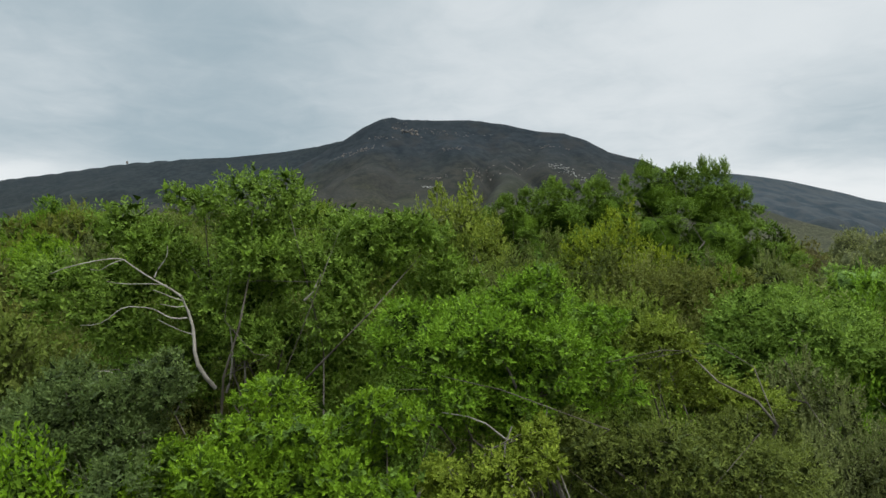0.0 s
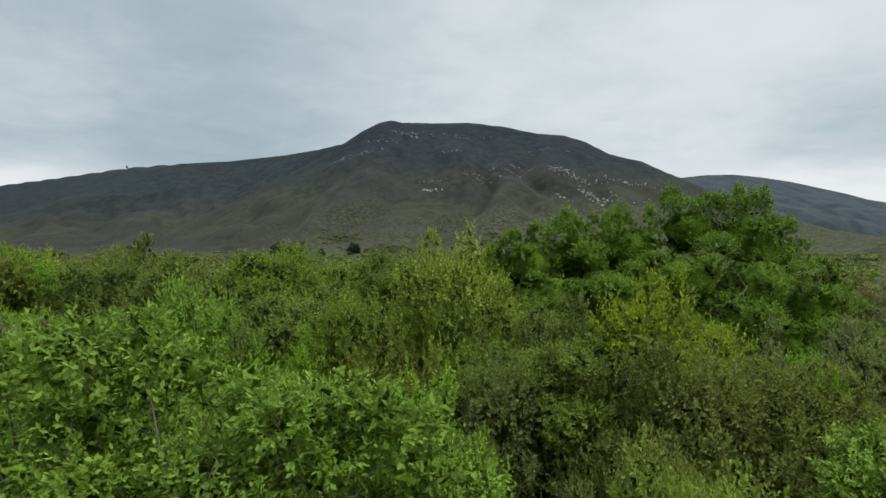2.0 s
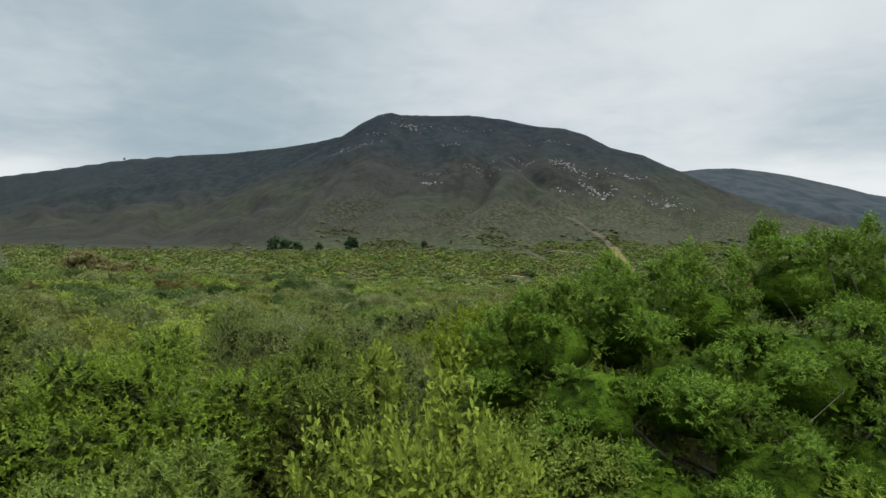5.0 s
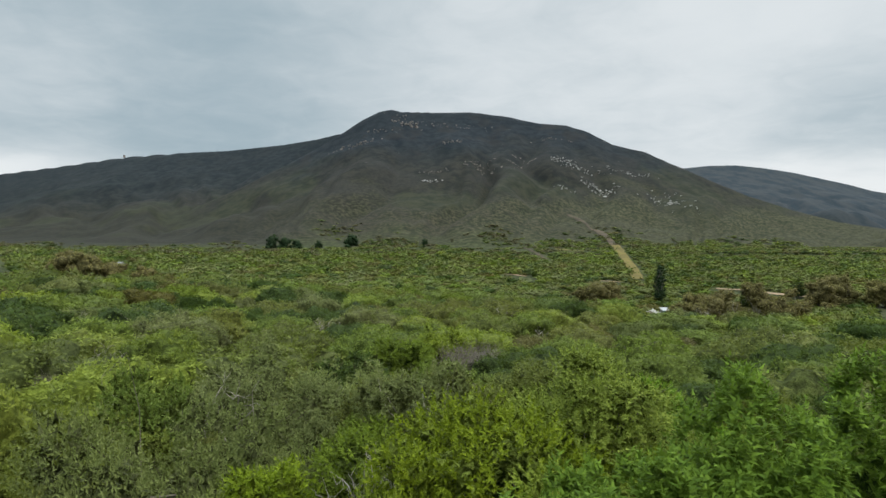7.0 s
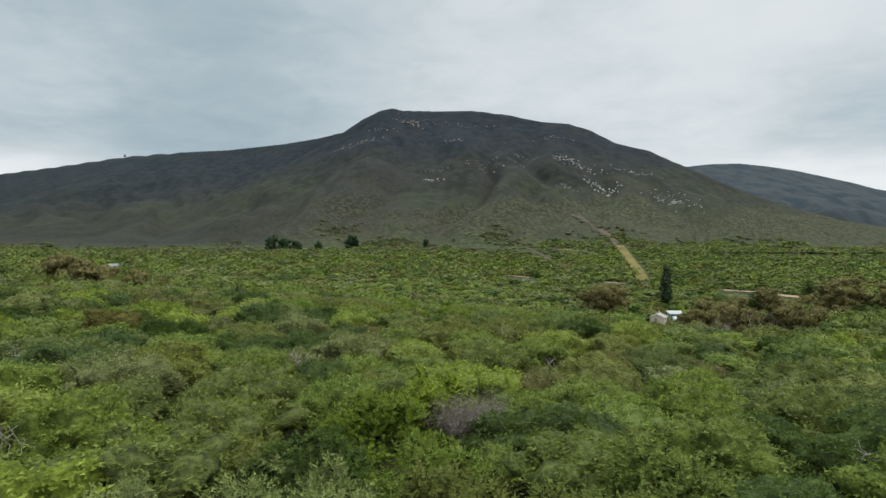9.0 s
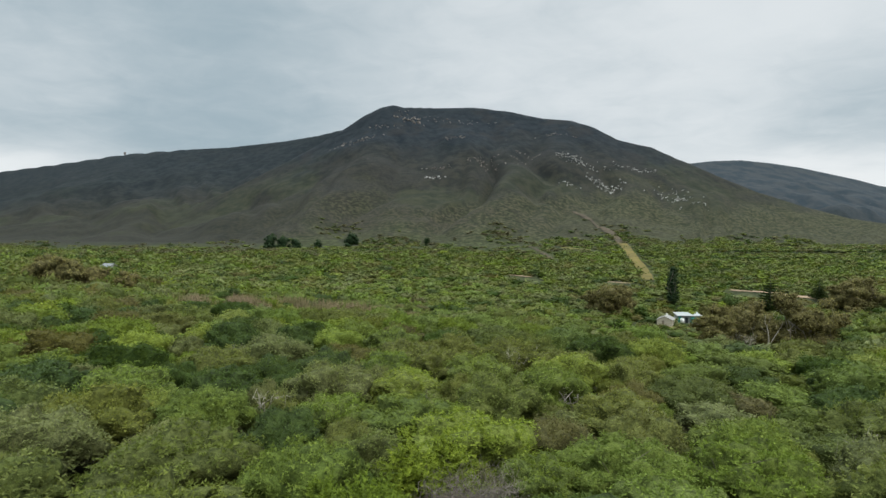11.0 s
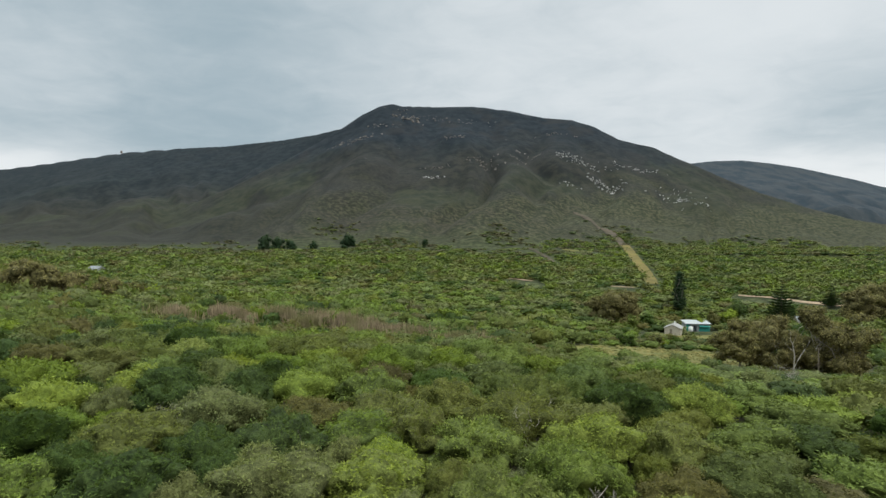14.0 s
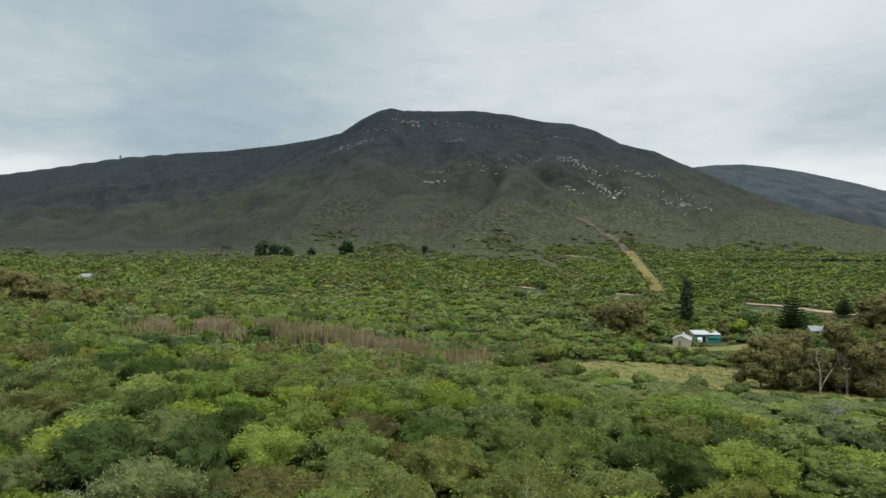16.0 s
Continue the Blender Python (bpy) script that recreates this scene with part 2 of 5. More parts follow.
    t.links.new(pos, stretch.inputs[0])
    bare = math_node(t, "MULTIPLY", ramp(t, noise_node(t, stretch.outputs[0], 1.0, 7.0, 0.66), 0.655, 0.72), ramp(t, climb, 40.0, 110.0))
    tone = mix_colour(t, math_node(t, "MULTIPLY", bare, 0.55), tone, (0.10, 0.097, 0.09))
    low = mix_colour(t, ramp(t, along, 120.0, 320.0), litter, scrub)
    tone = mix_colour(t, ramp(t, math_node(t, "ADD", along, math_node(t, "MULTIPLY", math_node(t, "SUBTRACT", patch, 0.5), 260.0)), 440.0, 620.0), low, tone)
    relief = math_node(t, "ADD", math_node(t, "MULTIPLY", tufts, 0.6), math_node(t, "MULTIPLY", noise_node(t, pos, 0.03, 5.0, 0.6), 0.9))
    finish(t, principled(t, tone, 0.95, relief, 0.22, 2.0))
    return m


GROUND = ground_material()


# ---------------------------------------------------------------- ground form
def lattice(ix, iy, seed):
    h = (ix.astype(np.int64) * 374761393 + iy.astype(np.int64) * 668265263 + seed * 974711) & 0x7FFFFFFF
    h = ((h ^ (h >> 13)) * 1274126177) & 0x7FFFFFFF
    return ((h ^ (h >> 16)) & 0xFFFF) / 65535.0


def value_noise(x, y, seed=0):
    ix, iy = np.floor(x), np.floor(y)
    fx, fy = x - ix, y - iy
    fx, fy = fx * fx * (3 - 2 * fx), fy * fy * (3 - 2 * fy)
    a = lattice(ix, iy, seed) * (1 - fx) + lattice(ix + 1, iy, seed) * fx
    b = lattice(ix, iy + 1, seed) * (1 - fx) + lattice(ix + 1, iy + 1, seed) * fx
    return a * (1 - fy) + b * fy


def fractal(x, y, octaves=4, seed=0):
    total, size = 0.0, 0.5
    for i in range(octaves):
        total = total + (value_noise(x, y, seed + i) - 0.5) * size
        x, y, size = x * 2.03 + 17.1, y * 2.03 - 9.7, size * 0.5
    return total


# heights of the low land: x, y, z
LOW = np.array([
    (0, -40, -4), (-60, 0, -4), (60, 0, -6), (0, 2, -3.8), (0, 20, -3.2), (-20, 25, -3.2), (22, 25, -4), (0, 46, -5.4),
    (-27, 60, -4.6), (30, 60, -7), (4, 78, -6.8), (7, 109, -8.6), (-30, 118, -7.6), (-80, 110, -5), (55, 105, -11.5), (70, 152, -18.8),
    (46, 180, -19.5), (-11, 184, -18), (84, 252, -27), (-60, 170, -13), (-122, 222, -11.5), (140, 260, -26), (-178, 356, -12),
    (110, 363, -19), (0, 370, -15), (-90, 440, -6), (80, 470, -5), (-300, 400, -5), (300, 400, -12), (0, 540, 2),
    (0, 136, -13.5), (-32, 150, -13.5), (40, 138, -15), (-75, 150, -9.5), (30, 205, -22), (20, 120, -10.5)], float)


def kernel(d2):
    return np.sqrt(d2 + 150.0)


def low_weights():
    d2 = ((LOW[:, None, :2] - LOW[None, :, :2]) ** 2).sum(2)
    return np.linalg.solve(kernel(d2) + np.eye(len(LOW)) * -0.3, LOW[:, 2] + 8.0)


LOW_WEIGHT = low_weights()
EYE = np.array((0.85, 13.4, 3.2))
# the mountain's crests: side (tangent of the bearing), rise (tangent of the height), distance ahead
MASSIF = np.array([
    (-1.3, -0.03, 900), (-0.73, 0.000, 900), (-0.58, 0.012, 900), (-0.43, 0.045, 920), (-0.34, 0.085, 940), (-0.26, 0.125, 960), (-0.208, 0.152, 975),
    (-0.165, 0.178, 985), (-0.134, 0.199, 990), (-0.106, 0.2125, 995), (-0.087, 0.2155, 1000), (-0.068, 0.212, 1005), (-0.02, 0.211, 1030),
    (0.043, 0.2117, 1030), (0.108, 0.2035, 1010), (0.154, 0.193, 1000), (0.200, 0.190, 990), (0.237, 0.1785, 975), (0.274, 0.159, 960),
    (0.330, 0.146, 940), (0.367, 0.129, 920), (0.393, 0.119, 900), (0.432, 0.1015, 880), (0.497, 0.075, 850), (0.571, 0.0515, 830),
    (0.645, 0.032, 810), (0.727, 0.020, 800), (1.3, -0.02, 800)])
WEST = np.array([
    (-1.6, 0.06, 1500), (-0.9, 0.092, 1450), (-0.727, 0.110, 1400), (-0.634, 0.122, 1380), (-0.524, 0.138, 1360), (-0.449, 0.144, 1340),
    (-0.356, 0.148, 1320), (-0.263, 0.158, 1290), (-0.208, 0.167, 1260), (-0.171, 0.176, 1230), (-0.12, 0.170, 1230), (0.0, 0.12, 1230), (0.4, 0.02, 1230)])
EAST = np.array([
    (0.25, 0.08, 2400), (0.36, 0.113, 2400), (0.393, 0.120, 2400), (0.432, 0.124, 2400), (0.478, 0.125, 2400), (0.525, 0.120, 2400), (0.571, 0.113, 2420),
    (0.617, 0.103, 2450), (0.664, 0.093, 2480), (0.70, 0.083, 2500), (0.727, 0.079, 2500), (1.0, 0.03, 2600), (1.6, 0.01, 2600)])


def crest(table, x, y, foot_y, foot_z, shape, rough):
    """Height of a mountain side that climbs from its foot to a crest and falls away behind it."""
    dy = np.maximum(y - EYE[1], 1.0)
    side = (x - EYE[0]) / dy
    rise = np.interp(side, table[:, 0], table[:, 1])
    far = np.interp(side, table[:, 0], table[:, 2])
    top = EYE[2] + rise * far
    s = (dy - foot_y) / np.maximum(far - foot_y, 1.0)
    c = np.clip(s, 0, 1)
    front = foot_z + (top - foot_z) * (shape * c + (1 - shape) * c * c)
    bend = fractal(x / 260.0, y / 260.0, 3, 9) * 2.6
    gully = np.abs(2.0 * value_noise(side * 11.0 + 5.0 + bend, dy / 420.0 + bend * 0.5, 3) - 1.0)
    small = np.abs(2.0 * value_noise(side * 31.0 + bend * 2.5, dy / 170.0 + bend, 13) - 1.0)
    swell = np.sin(np.clip(s, 0, 1) * math.pi) ** 1.3
    front = front + rough * swell * ((gully - 0.45) * 1.5 + (small - 0.45) * 0.45 + fractal(x / 110.0, y / 110.0, 5, 21) * 1.1)
    back = top - np.maximum((s - 1.0) * (far - foot_y) - 14.0, 0.0) * 0.45
    return np.where(s <= 1.0, front, back), s


def height(x, y):
    """The height of the ground."""
    x, y = np.asarray(x, float), np.asarray(y, float)
    shape = np.broadcast(x, y).shape
    px, py = (np.broadcast_to(v, shape).ravel() for v in (x, y))
    cx, cy = np.clip(px, -420, 420), np.clip(py, -60, 560)
    low = np.full(px.shape, -8.0)
    for (ax, ay, _), w in zip(LOW, LOW_WEIGHT):
        low += w * kernel((cx - ax) ** 2 + (cy - ay) ** 2)
    low += fractal(px / 30.0, py / 30.0, 3, 40) * np.clip((py - 60) / 60.0, 0, 1) * 2.2
    z = low
    for table, foot_y, foot_z, bend, rough in ((MASSIF, 470.0, -6.0, 0.42, 22.0), (WEST, 560.0, -8.0, 0.40, 24.0), (EAST, 1200.0, -10.0, 0.6, 30.0)):
        hill, s = crest(table, px, py, foot_y, foot_z, bend, rough)
        z = np.where(s > 0, np.maximum(z, hill), z)
    return z.reshape(shape)


def link_arrays(name, verts, faces, materials=(), index=None, smooth=False, parent=None):
    """A mesh object from arrays of corners and of equal-sided faces."""
    verts, faces = np.asarray(verts, np.float32), np.asarray(faces, np.int32)
    me = bpy.data.meshes.new(name)
    n, k = faces.shape
    me.vertices.add(len(verts))
    me.vertices.foreach_set("co", verts.ravel())
    me.loops.add(n * k)
    me.loops.foreach_set("vertex_index", faces.ravel())
    me.polygons.add(n)
    me.polygons.foreach_set("loop_start", np.arange(0, n * k, k, dtype=np.int32))
    me.polygons.foreach_set("loop_total", np.full(n, k, np.int32))
    for m in materials:
        me.materials.append(m)
    if index is not None:
        me.polygons.foreach_set("material_index", np.asarray(index, np.int32))
    me.polygons.foreach_set("use_smooth", np.full(n, smooth, bool))
    me.update(calc_edges=True)
    return me


def build_ground():
    front = np.linspace(-41, 41, 290)
    rest = np.linspace(43, 317, 92)[1:-1]
    bearing = np.radians(np.concatenate([front, rest]))
    rings = np.concatenate([np.geomspace(0.5, 420.0, 120)[:-1], np.linspace(420, 1450, 140), np.linspace(1465, 2300, 26), np.linspace(2312, 3120, 60), np.geomspace(3150, 4700, 8)])
    cx, cy = 1.0, 5.0
    X = cx + rings[:, None] * np.sin(bearing)[None, :]
    Y = cy + rings[:, None] * np.cos(bearing)[None, :]
    Z = height(X, Y)
    nr, nb = X.shape
    verts = np.concatenate([np.stack([X, Y, Z], 2).reshape(-1, 3), [[cx, cy, float(height(cx, cy))]]])
    i, j = np.meshgrid(np.arange(nr - 1), np.arange(nb), indexing="ij")
    k = (j + 1) % nb
    quads = np.stack([i * nb + j, (i + 1) * nb + j, (i + 1) * nb + k, i * nb + k], 2).reshape(-1, 4)[:, ::-1]
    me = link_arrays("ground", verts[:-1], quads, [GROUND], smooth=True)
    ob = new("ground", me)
    tagged(ob, "valley floor and heath-covered mountain with rocky upper slopes", "ground", kind="structure")
    return ob


build_ground()




# ---------------------------------------------------------------- plants
def unit(v):
    return v / np.maximum(np.linalg.norm(v, axis=-1, keepdims=True), 1e-9)


def leaves_on(rng, lobes, size, cover, bunch=6, loose=0.45, spread=0.55, slim=0.55, droop=0.0, wide=0.5, corners=4, lift=0.6, uneven=0.55, inside=0.84):
    """Bunches of leaves on the outside of a crown of lobes (rows of x, y, z, radius, flatness). Returns corners and faces."""
    lobes = np.asarray(lobes, float)
    area = 1.3 * math.pi * lobes[:, 3] ** 2 * (0.4 + 0.6 * lobes[:, 4])
    count = np.maximum((area * cover / (0.5 * slim * size * size) / bunch).astype(int), 2)
    which = np.repeat(np.arange(len(lobes)), count)
    n = len(which)
    way = unit(rng.normal(size=(n, 3)) + (0, 0, 0.45))
    bump = fractal(way[:, 0] * 2.6 + which * 3.7, way[:, 1] * 2.6 + way[:, 2] * 2.9, 3, 5)
    radius = lobes[which, 3] * rng.uniform(inside, 1.05, n) * (1 + uneven * bump)
    tip = lobes[which, :3] + way * radius[:, None] * np.stack([np.ones(n), np.ones(n), lobes[which, 4]], 1)
    keep = tip[:, 2] > 0.02
    for i, (x, y, z, r, f) in enumerate(lobes):
        d = np.sqrt((tip[:, 0] - x) ** 2 + (tip[:, 1] - y) ** 2 + ((tip[:, 2] - z) / f) ** 2)
        keep &= (d > 0.74 * r) | (which == i)
    tip, way = tip[keep], way[keep]
    shoot = unit(way * 0.8 + (0, 0, 0.55) + rng.normal(size=tip.shape) * 0.35)
    n = len(tip) * bunch
    base = np.repeat(tip, bunch, 0) + rng.normal(size=(n, 3)) * size * wide
    along = unit(np.repeat(shoot, bunch, 0) * (1 - spread) + rng.normal(size=(n, 3)) * spread - np.array((0, 0, droop)))
    normal = unit(np.repeat(way, bunch, 0) * 0.75 + np.array((0, 0, lift)) + rng.normal(size=(n, 3)) * loose)
    across = unit(np.cross(along, normal))
    normal = np.cross(across, along)
    length = size * rng.uniform(0.7, 1.3, (n, 1))
    half = length * slim * 0.5
    middle = base + along * length * 0.48
    left = middle + across * half + normal * half * 0.3
    right = middle - across * half + normal * half * 0.3
    if corners == 3:
        verts = np.stack([base - across * half, base + across * half, base + along * length + normal * half * 0.3], 1).reshape(-1, 3)
    else:
        verts = np.stack([base, right, base + along * length, left], 1).reshape(-1, 3)
    return verts, np.arange(n * corners).reshape(n, corners)



def sprays(rng, lobes, size, cover, bunch=14, slim=0.5, droop=0.0, reach=(0.45, 1.12), lift=0.35, uneven=0.5, corners=4, top=0.5):
    """Leafy shoots that stand out of a crown of lobes, with leaves set in a spiral along each. Returns corners and faces."""
    lobes = np.asarray(lobes, float)
    area = 1.3 * math.pi * lobes[:, 3] ** 2 * (0.4 + 0.6 * lobes[:, 4])
    count = np.maximum((area * cover / (0.5 * slim * size * size) / bunch).astype(int), 2)
    which = np.repeat(np.arange(len(lobes)), count)
    n = len(which)
    way = unit(rng.normal(size=(n, 3)) + (0, 0, top))
    bump = fractal(way[:, 0] * 2.6 + which * 3.7, way[:, 1] * 2.6 + way[:, 2] * 2.9, 3, 5)
    shape = np.stack([np.ones(n), np.ones(n), lobes[which, 4]], 1)
    radius = (lobes[which, 3] * (1 + uneven * bump))[:, None]
    tip = lobes[which, :3] + way * shape * radius * rng.uniform(reach[1] - 0.28, reach[1] + 0.10, (n, 1))
    root = lobes[which, :3] + way * shape * radius * reach[0]
    keep = tip[:, 2] > 0.05
    for i, (x, y, z, r, f) in enumerate(lobes):
        d = np.sqrt((tip[:, 0] - x) ** 2 + (tip[:, 1] - y) ** 2 + ((tip[:, 2] - z) / f) ** 2)
        keep &= (d > 0.70 * r) | (which == i)
    tip, root, way = tip[keep], root[keep], way[keep]
    long = np.minimum(np.linalg.norm(tip - root, axis=1, keepdims=True), size * bunch * 0.42)
    shoot = unit(unit(tip - root) + (0, 0, lift) + rng.normal(size=tip.shape) * 0.22)
    root = tip - shoot * long
    side = unit(np.cross(shoot, rng.normal(size=shoot.shape)))
    other = np.cross(shoot, side)
    n = len(tip)
    s = np.linspace(0.12, 1.0, bunch)[None, :] + rng.uniform(-0.03, 0.03, (n, bunch))
    a = np.arange(bunch)[None, :] * 2.4 + rng.uniform(0, 6.28, (n, 1))
    base = root[:, None] + shoot[:, None] * (long * s)[:, :, None]
    out = side[:, None] * np.cos(a)[:, :, None] + other[:, None] * np.sin(a)[:, :, None]
    along = unit(out * (1.15 - 0.6 * s)[:, :, None] + shoot[:, None] * (0.35 + 0.5 * s)[:, :, None] + rng.normal(size=out.shape) * 0.22 - np.array((0, 0, droop)))
    upward = np.array((0, 0, 0.8)) + way[:, None] * 0.7 + rng.normal(size=out.shape) * 0.35
    across = unit(np.cross(along, upward))
    normal = np.cross(across, along)
    length = (size * rng.uniform(0.65, 1.25, (n, bunch)) * (1.12 - 0.3 * s))[:, :, None]
    half = length * slim * 0.5
    if corners == 3:
        verts = np.stack([base - across * half, base + across * half, base + along * length], 2).reshape(-1, 3)
    else:
        middle = base + along * length * 0.5 + normal * half * 0.3
        verts = np.stack([base, middle - across * half, base + along * length, middle + across * half], 2).reshape(-1, 3)
    return verts, np.arange(n * bunch * corners).reshape(-1, corners)


def ball(level):
    bm = bmesh.new()
    bmesh.ops.create_icosphere(bm, subdivisions=level, radius=1.0)
    v = np.array([x.co[:] for x in bm.verts])
    f = np.array([[x.index for x in y.verts] for y in bm.faces])
    bm.free()
    return v, f


BALL = {k: ball(k) for k in (1, 2, 3, 4)}


def cores_in(lobes, shrink=0.80, level=2):
    """A solid fill inside a crown that closes its gaps, one lumpy body in each lobe."""
    vs, fs, at = [], [], 0
    bv, bf = BALL[level]
    for k, (x, y, z, r, f) in enumerate(lobes):
        lump = 1 + 0.8 * fractal(bv[:, 0] * 2.9 + k * 5.3, bv[:, 1] * 2.9 + bv[:, 2] * 2.3, 3, 11)
        vs.append(bv * (r * shrink * lump)[:, None] * (1, 1, f) + (x, y, z))
        fs.append(bf + at)
        at += len(bv)
    return np.concatenate(vs), np.concatenate(fs)



def inner_leaves(rng, lobes, size, cover=1.0):
    """Filler leaves deep in a crown, whose darkened tones stand in for shade."""
    lobes = np.asarray(lobes, float) * (1, 1, 1, 0.74, 1)
    return leaves_on(rng, lobes, size, cover, 5, loose=0.7, spread=0.8, slim=0.6, wide=0.6, corners=3, uneven=0.4, inside=0.30)


def tube(points, radii, sides=6):
    """A tapered round limb through the points."""
    points, radii = np.asarray(points, float), np.asarray(radii, float)
    way = unit(np.gradient(points, axis=0))
    side = unit(np.cross(way, np.where(np.abs(way[:, 2:3]) > 0.9, (1.0, 0, 0), (0, 0, 1.0))))
    other = np.cross(way, side)
    a = np.linspace(0, 2 * math.pi, sides, endpoint=False)
    ring = points[:, None] + radii[:, None, None] * (side[:, None] * np.cos(a)[None, :, None] + other[:, None] * np.sin(a)[None, :, None])
    n = len(points)
    i, j = np.meshgrid(np.arange(n - 1), np.arange(sides), indexing="ij")
    k = (j + 1) % sides
    return ring.reshape(-1, 3), np.stack([i * sides + j, i * sides + k, (i + 1) * sides + k, (i + 1) * sides + j], 2).reshape(-1, 4)


def merge(pieces):
    vs, fs, at = [], [], 0
    for v, f in pieces:
        vs.append(v), fs.append(f + at)
        at += len(v)
    return np.concatenate(vs), np.concatenate(fs)


def bent(rng, a, b, n=6, wander=0.08):
    """A gently curving line from a to b."""
    a, b = np.asarray(a, float), np.asarray(b, float)
    s = np.linspace(0, 1, n)[:, None]
    size = wander * np.linalg.norm(b - a)
    return a + (b - a) * s + rng.normal(size=3) * size * 1.3 * np.sin(s * math.pi) + rng.normal(size=3) * size * 0.7 * np.sin(s * 2 * math.pi)


def limbs(rng, lobes, thick, sides=5, twigs=2, foot=None):
    """A stem that forks into one limb for each lobe, with twigs."""
    lobes = np.asarray(lobes, float)
    if foot is None:
        foot = (lobes[:, 0].mean() * 0.4, lobes[:, 1].mean() * 0.4, -0.3)
    foot = np.asarray(foot, float)
    fork = foot + ((lobes[:, 0].mean() - foot[0]) * 0.3, (lobes[:, 1].mean() - foot[1]) * 0.3, 0.3 + lobes[:, 2].mean() * 0.35)
    out = [tube(bent(rng, foot, fork, 5, 0.05), np.linspace(thick, thick * 0.75, 5), sides)]
    for x, y, z, r, f in lobes:
        end = np.array((x, y, z)) + rng.normal(size=3) * r * 0.2
        line = bent(rng, fork, end, 6, 0.12)
        out.append(tube(line, np.linspace(thick * 0.6, thick * 0.16, 6), sides))
        for _ in range(twigs):
            s = line[rng.integers(2, 5)]
            tip = end + unit(rng.normal(size=3) + (0, 0, 0.6)) * r * 0.98
            out.append(tube(bent(rng, s, tip, 5, 0.2), np.linspace(thick * 0.2, thick * 0.05, 5), 3))
    return merge(out)


def part(name, arrays, mats, parent, label="", smooth=True, index=None, kind=""):
    ob = new(name, link_arrays(name, arrays[0], arrays[1], mats if isinstance(mats, list) else [mats], index, smooth))
    ob.parent = parent
    return tagged(ob, label, kind=kind)


def shrub_lobes(rng, radius, tall, count, shaggy=True):
    """A rounded, uneven bush: a body, some boughs and many upright tufts on top."""
    out = [(0, 0, tall * 0.42, radius * (0.60 if shaggy else 0.80), 0.80)]
    for i in range(count):
        a = i * 2.4 + rng.uniform(0, 1.0)
        d = radius * math.sqrt(rng.uniform(0.02, 0.78))
        bough = i < count * (0.35 if shaggy else 0.55)
        r = radius * (rng.uniform(0.26, 0.40) if bough else rng.uniform(0.09, 0.19))
        rim = tall * (0.95 - 0.68 * (d / radius) ** 2) - r * 0.6
        out.append((d * math.cos(a), d * math.sin(a), rim * rng.uniform(0.80, 1.10), r, rng.uniform(0.75, 1.05) if bough or not shaggy else rng.uniform(1.0, 1.9)))
    return out



def cushion_lobes(rng, radius, tall, count):
    """A mounded bush: a wide low body with rounded cushions of foliage set all over it."""
    out = [(0, 0, tall * 0.47, radius * 0.60, tall * 0.42 / (radius * 0.60))]
    for i in range(count):
        up = 1 - 1.15 * (i + 0.5) / count
        a = i * 2.39996 + rng.uniform(-0.5, 0.5)
        wide = math.sqrt(max(1 - up * up, 0))
        k = rng.uniform(0.64, 0.95)
        out.append((radius * k * wide * math.cos(a), radius * k * wide * math.sin(a), tall * (0.47 + up * 0.47 * k), radius * rng.uniform(0.16, 0.36), rng.uniform(0.65, 0.95)))
    return out


def plant(name, label, category, group, place, lobes, kind, size, cover, thick, seed, main=8, bunch=14, twigs=2, foot=None, bark=None, tufts=None, inner=1.2, **leafing):
    """A tree or shrub of its own, with its crown, darkened inner fill and limbs."""
    rng = np.random.default_rng(seed)
    thing = tagged(new(name), label, category, group)
    thing.location = place
    part("crown", sprays(rng, lobes if tufts is None else tufts, size, cover, bunch, **leafing), LEAF[kind], thing, smooth=False)
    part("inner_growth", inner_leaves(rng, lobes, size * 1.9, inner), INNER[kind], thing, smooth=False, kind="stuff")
    if thick:
        part("trunk", limbs(rng, lobes[:main], thick, 6, twigs, foot), bark or BARK, thing)
    return thing


def nearest_view(x, y, top):
    """How near the flown line comes to a place while it still lies ahead and above the lower edge of the view."""
    best = np.full(len(x), 999.0)
    for ey in np.linspace(0.0, 44.5, 60):
        ez = np.interp(ey, (0, 6, 11.3, 44.5), (0, 2.1, 2.75, 8.3))
        ex = 0.054 * ey
        ahead = y - ey
        seen = (ahead > 0.5) & (ahead * 0.45 + 0.6 > ez - top) & (np.abs(x - ex) < ahead * 0.74 + 1.2)
        best = np.where(seen, np.minimum(best, np.sqrt((x - ex) ** 2 + ahead ** 2 + (top - ez) ** 2)), best)
    return best


def scatter(rng, x0, x1, y0, y1, step):
    """A jittered lattice of places."""
    nx, ny = int((x1 - x0) / step), int((y1 - y0) / step)
    i, j = np.meshgrid(np.arange(nx), np.arange(ny), indexing="ij")
    x = x0 + (i + (j % 2) * 0.5 + rng.uniform(-0.40, 0.40, i.shape)) * step
    y = y0 + (j + rng.uniform(-0.40, 0.40, i.shape)) * step
    return x.ravel(), y.ravel()


NEAR_MIX = {"bright": 0.22, "leafy": 0.30, "green": 0.16, "lime": 0.10, "grey": 0.10, "moss": 0.12}
MIDDLE_MIX = {"lime": 0.18, "moss": 0.26, "grey": 0.13, "leafy": 0.30, "green": 0.13}
THICKET_MIX = {"leafy": 0.27, "green": 0.17, "moss": 0.15, "lime": 0.08, "grey": 0.08, "olive": 0.06, "dark": 0.10}
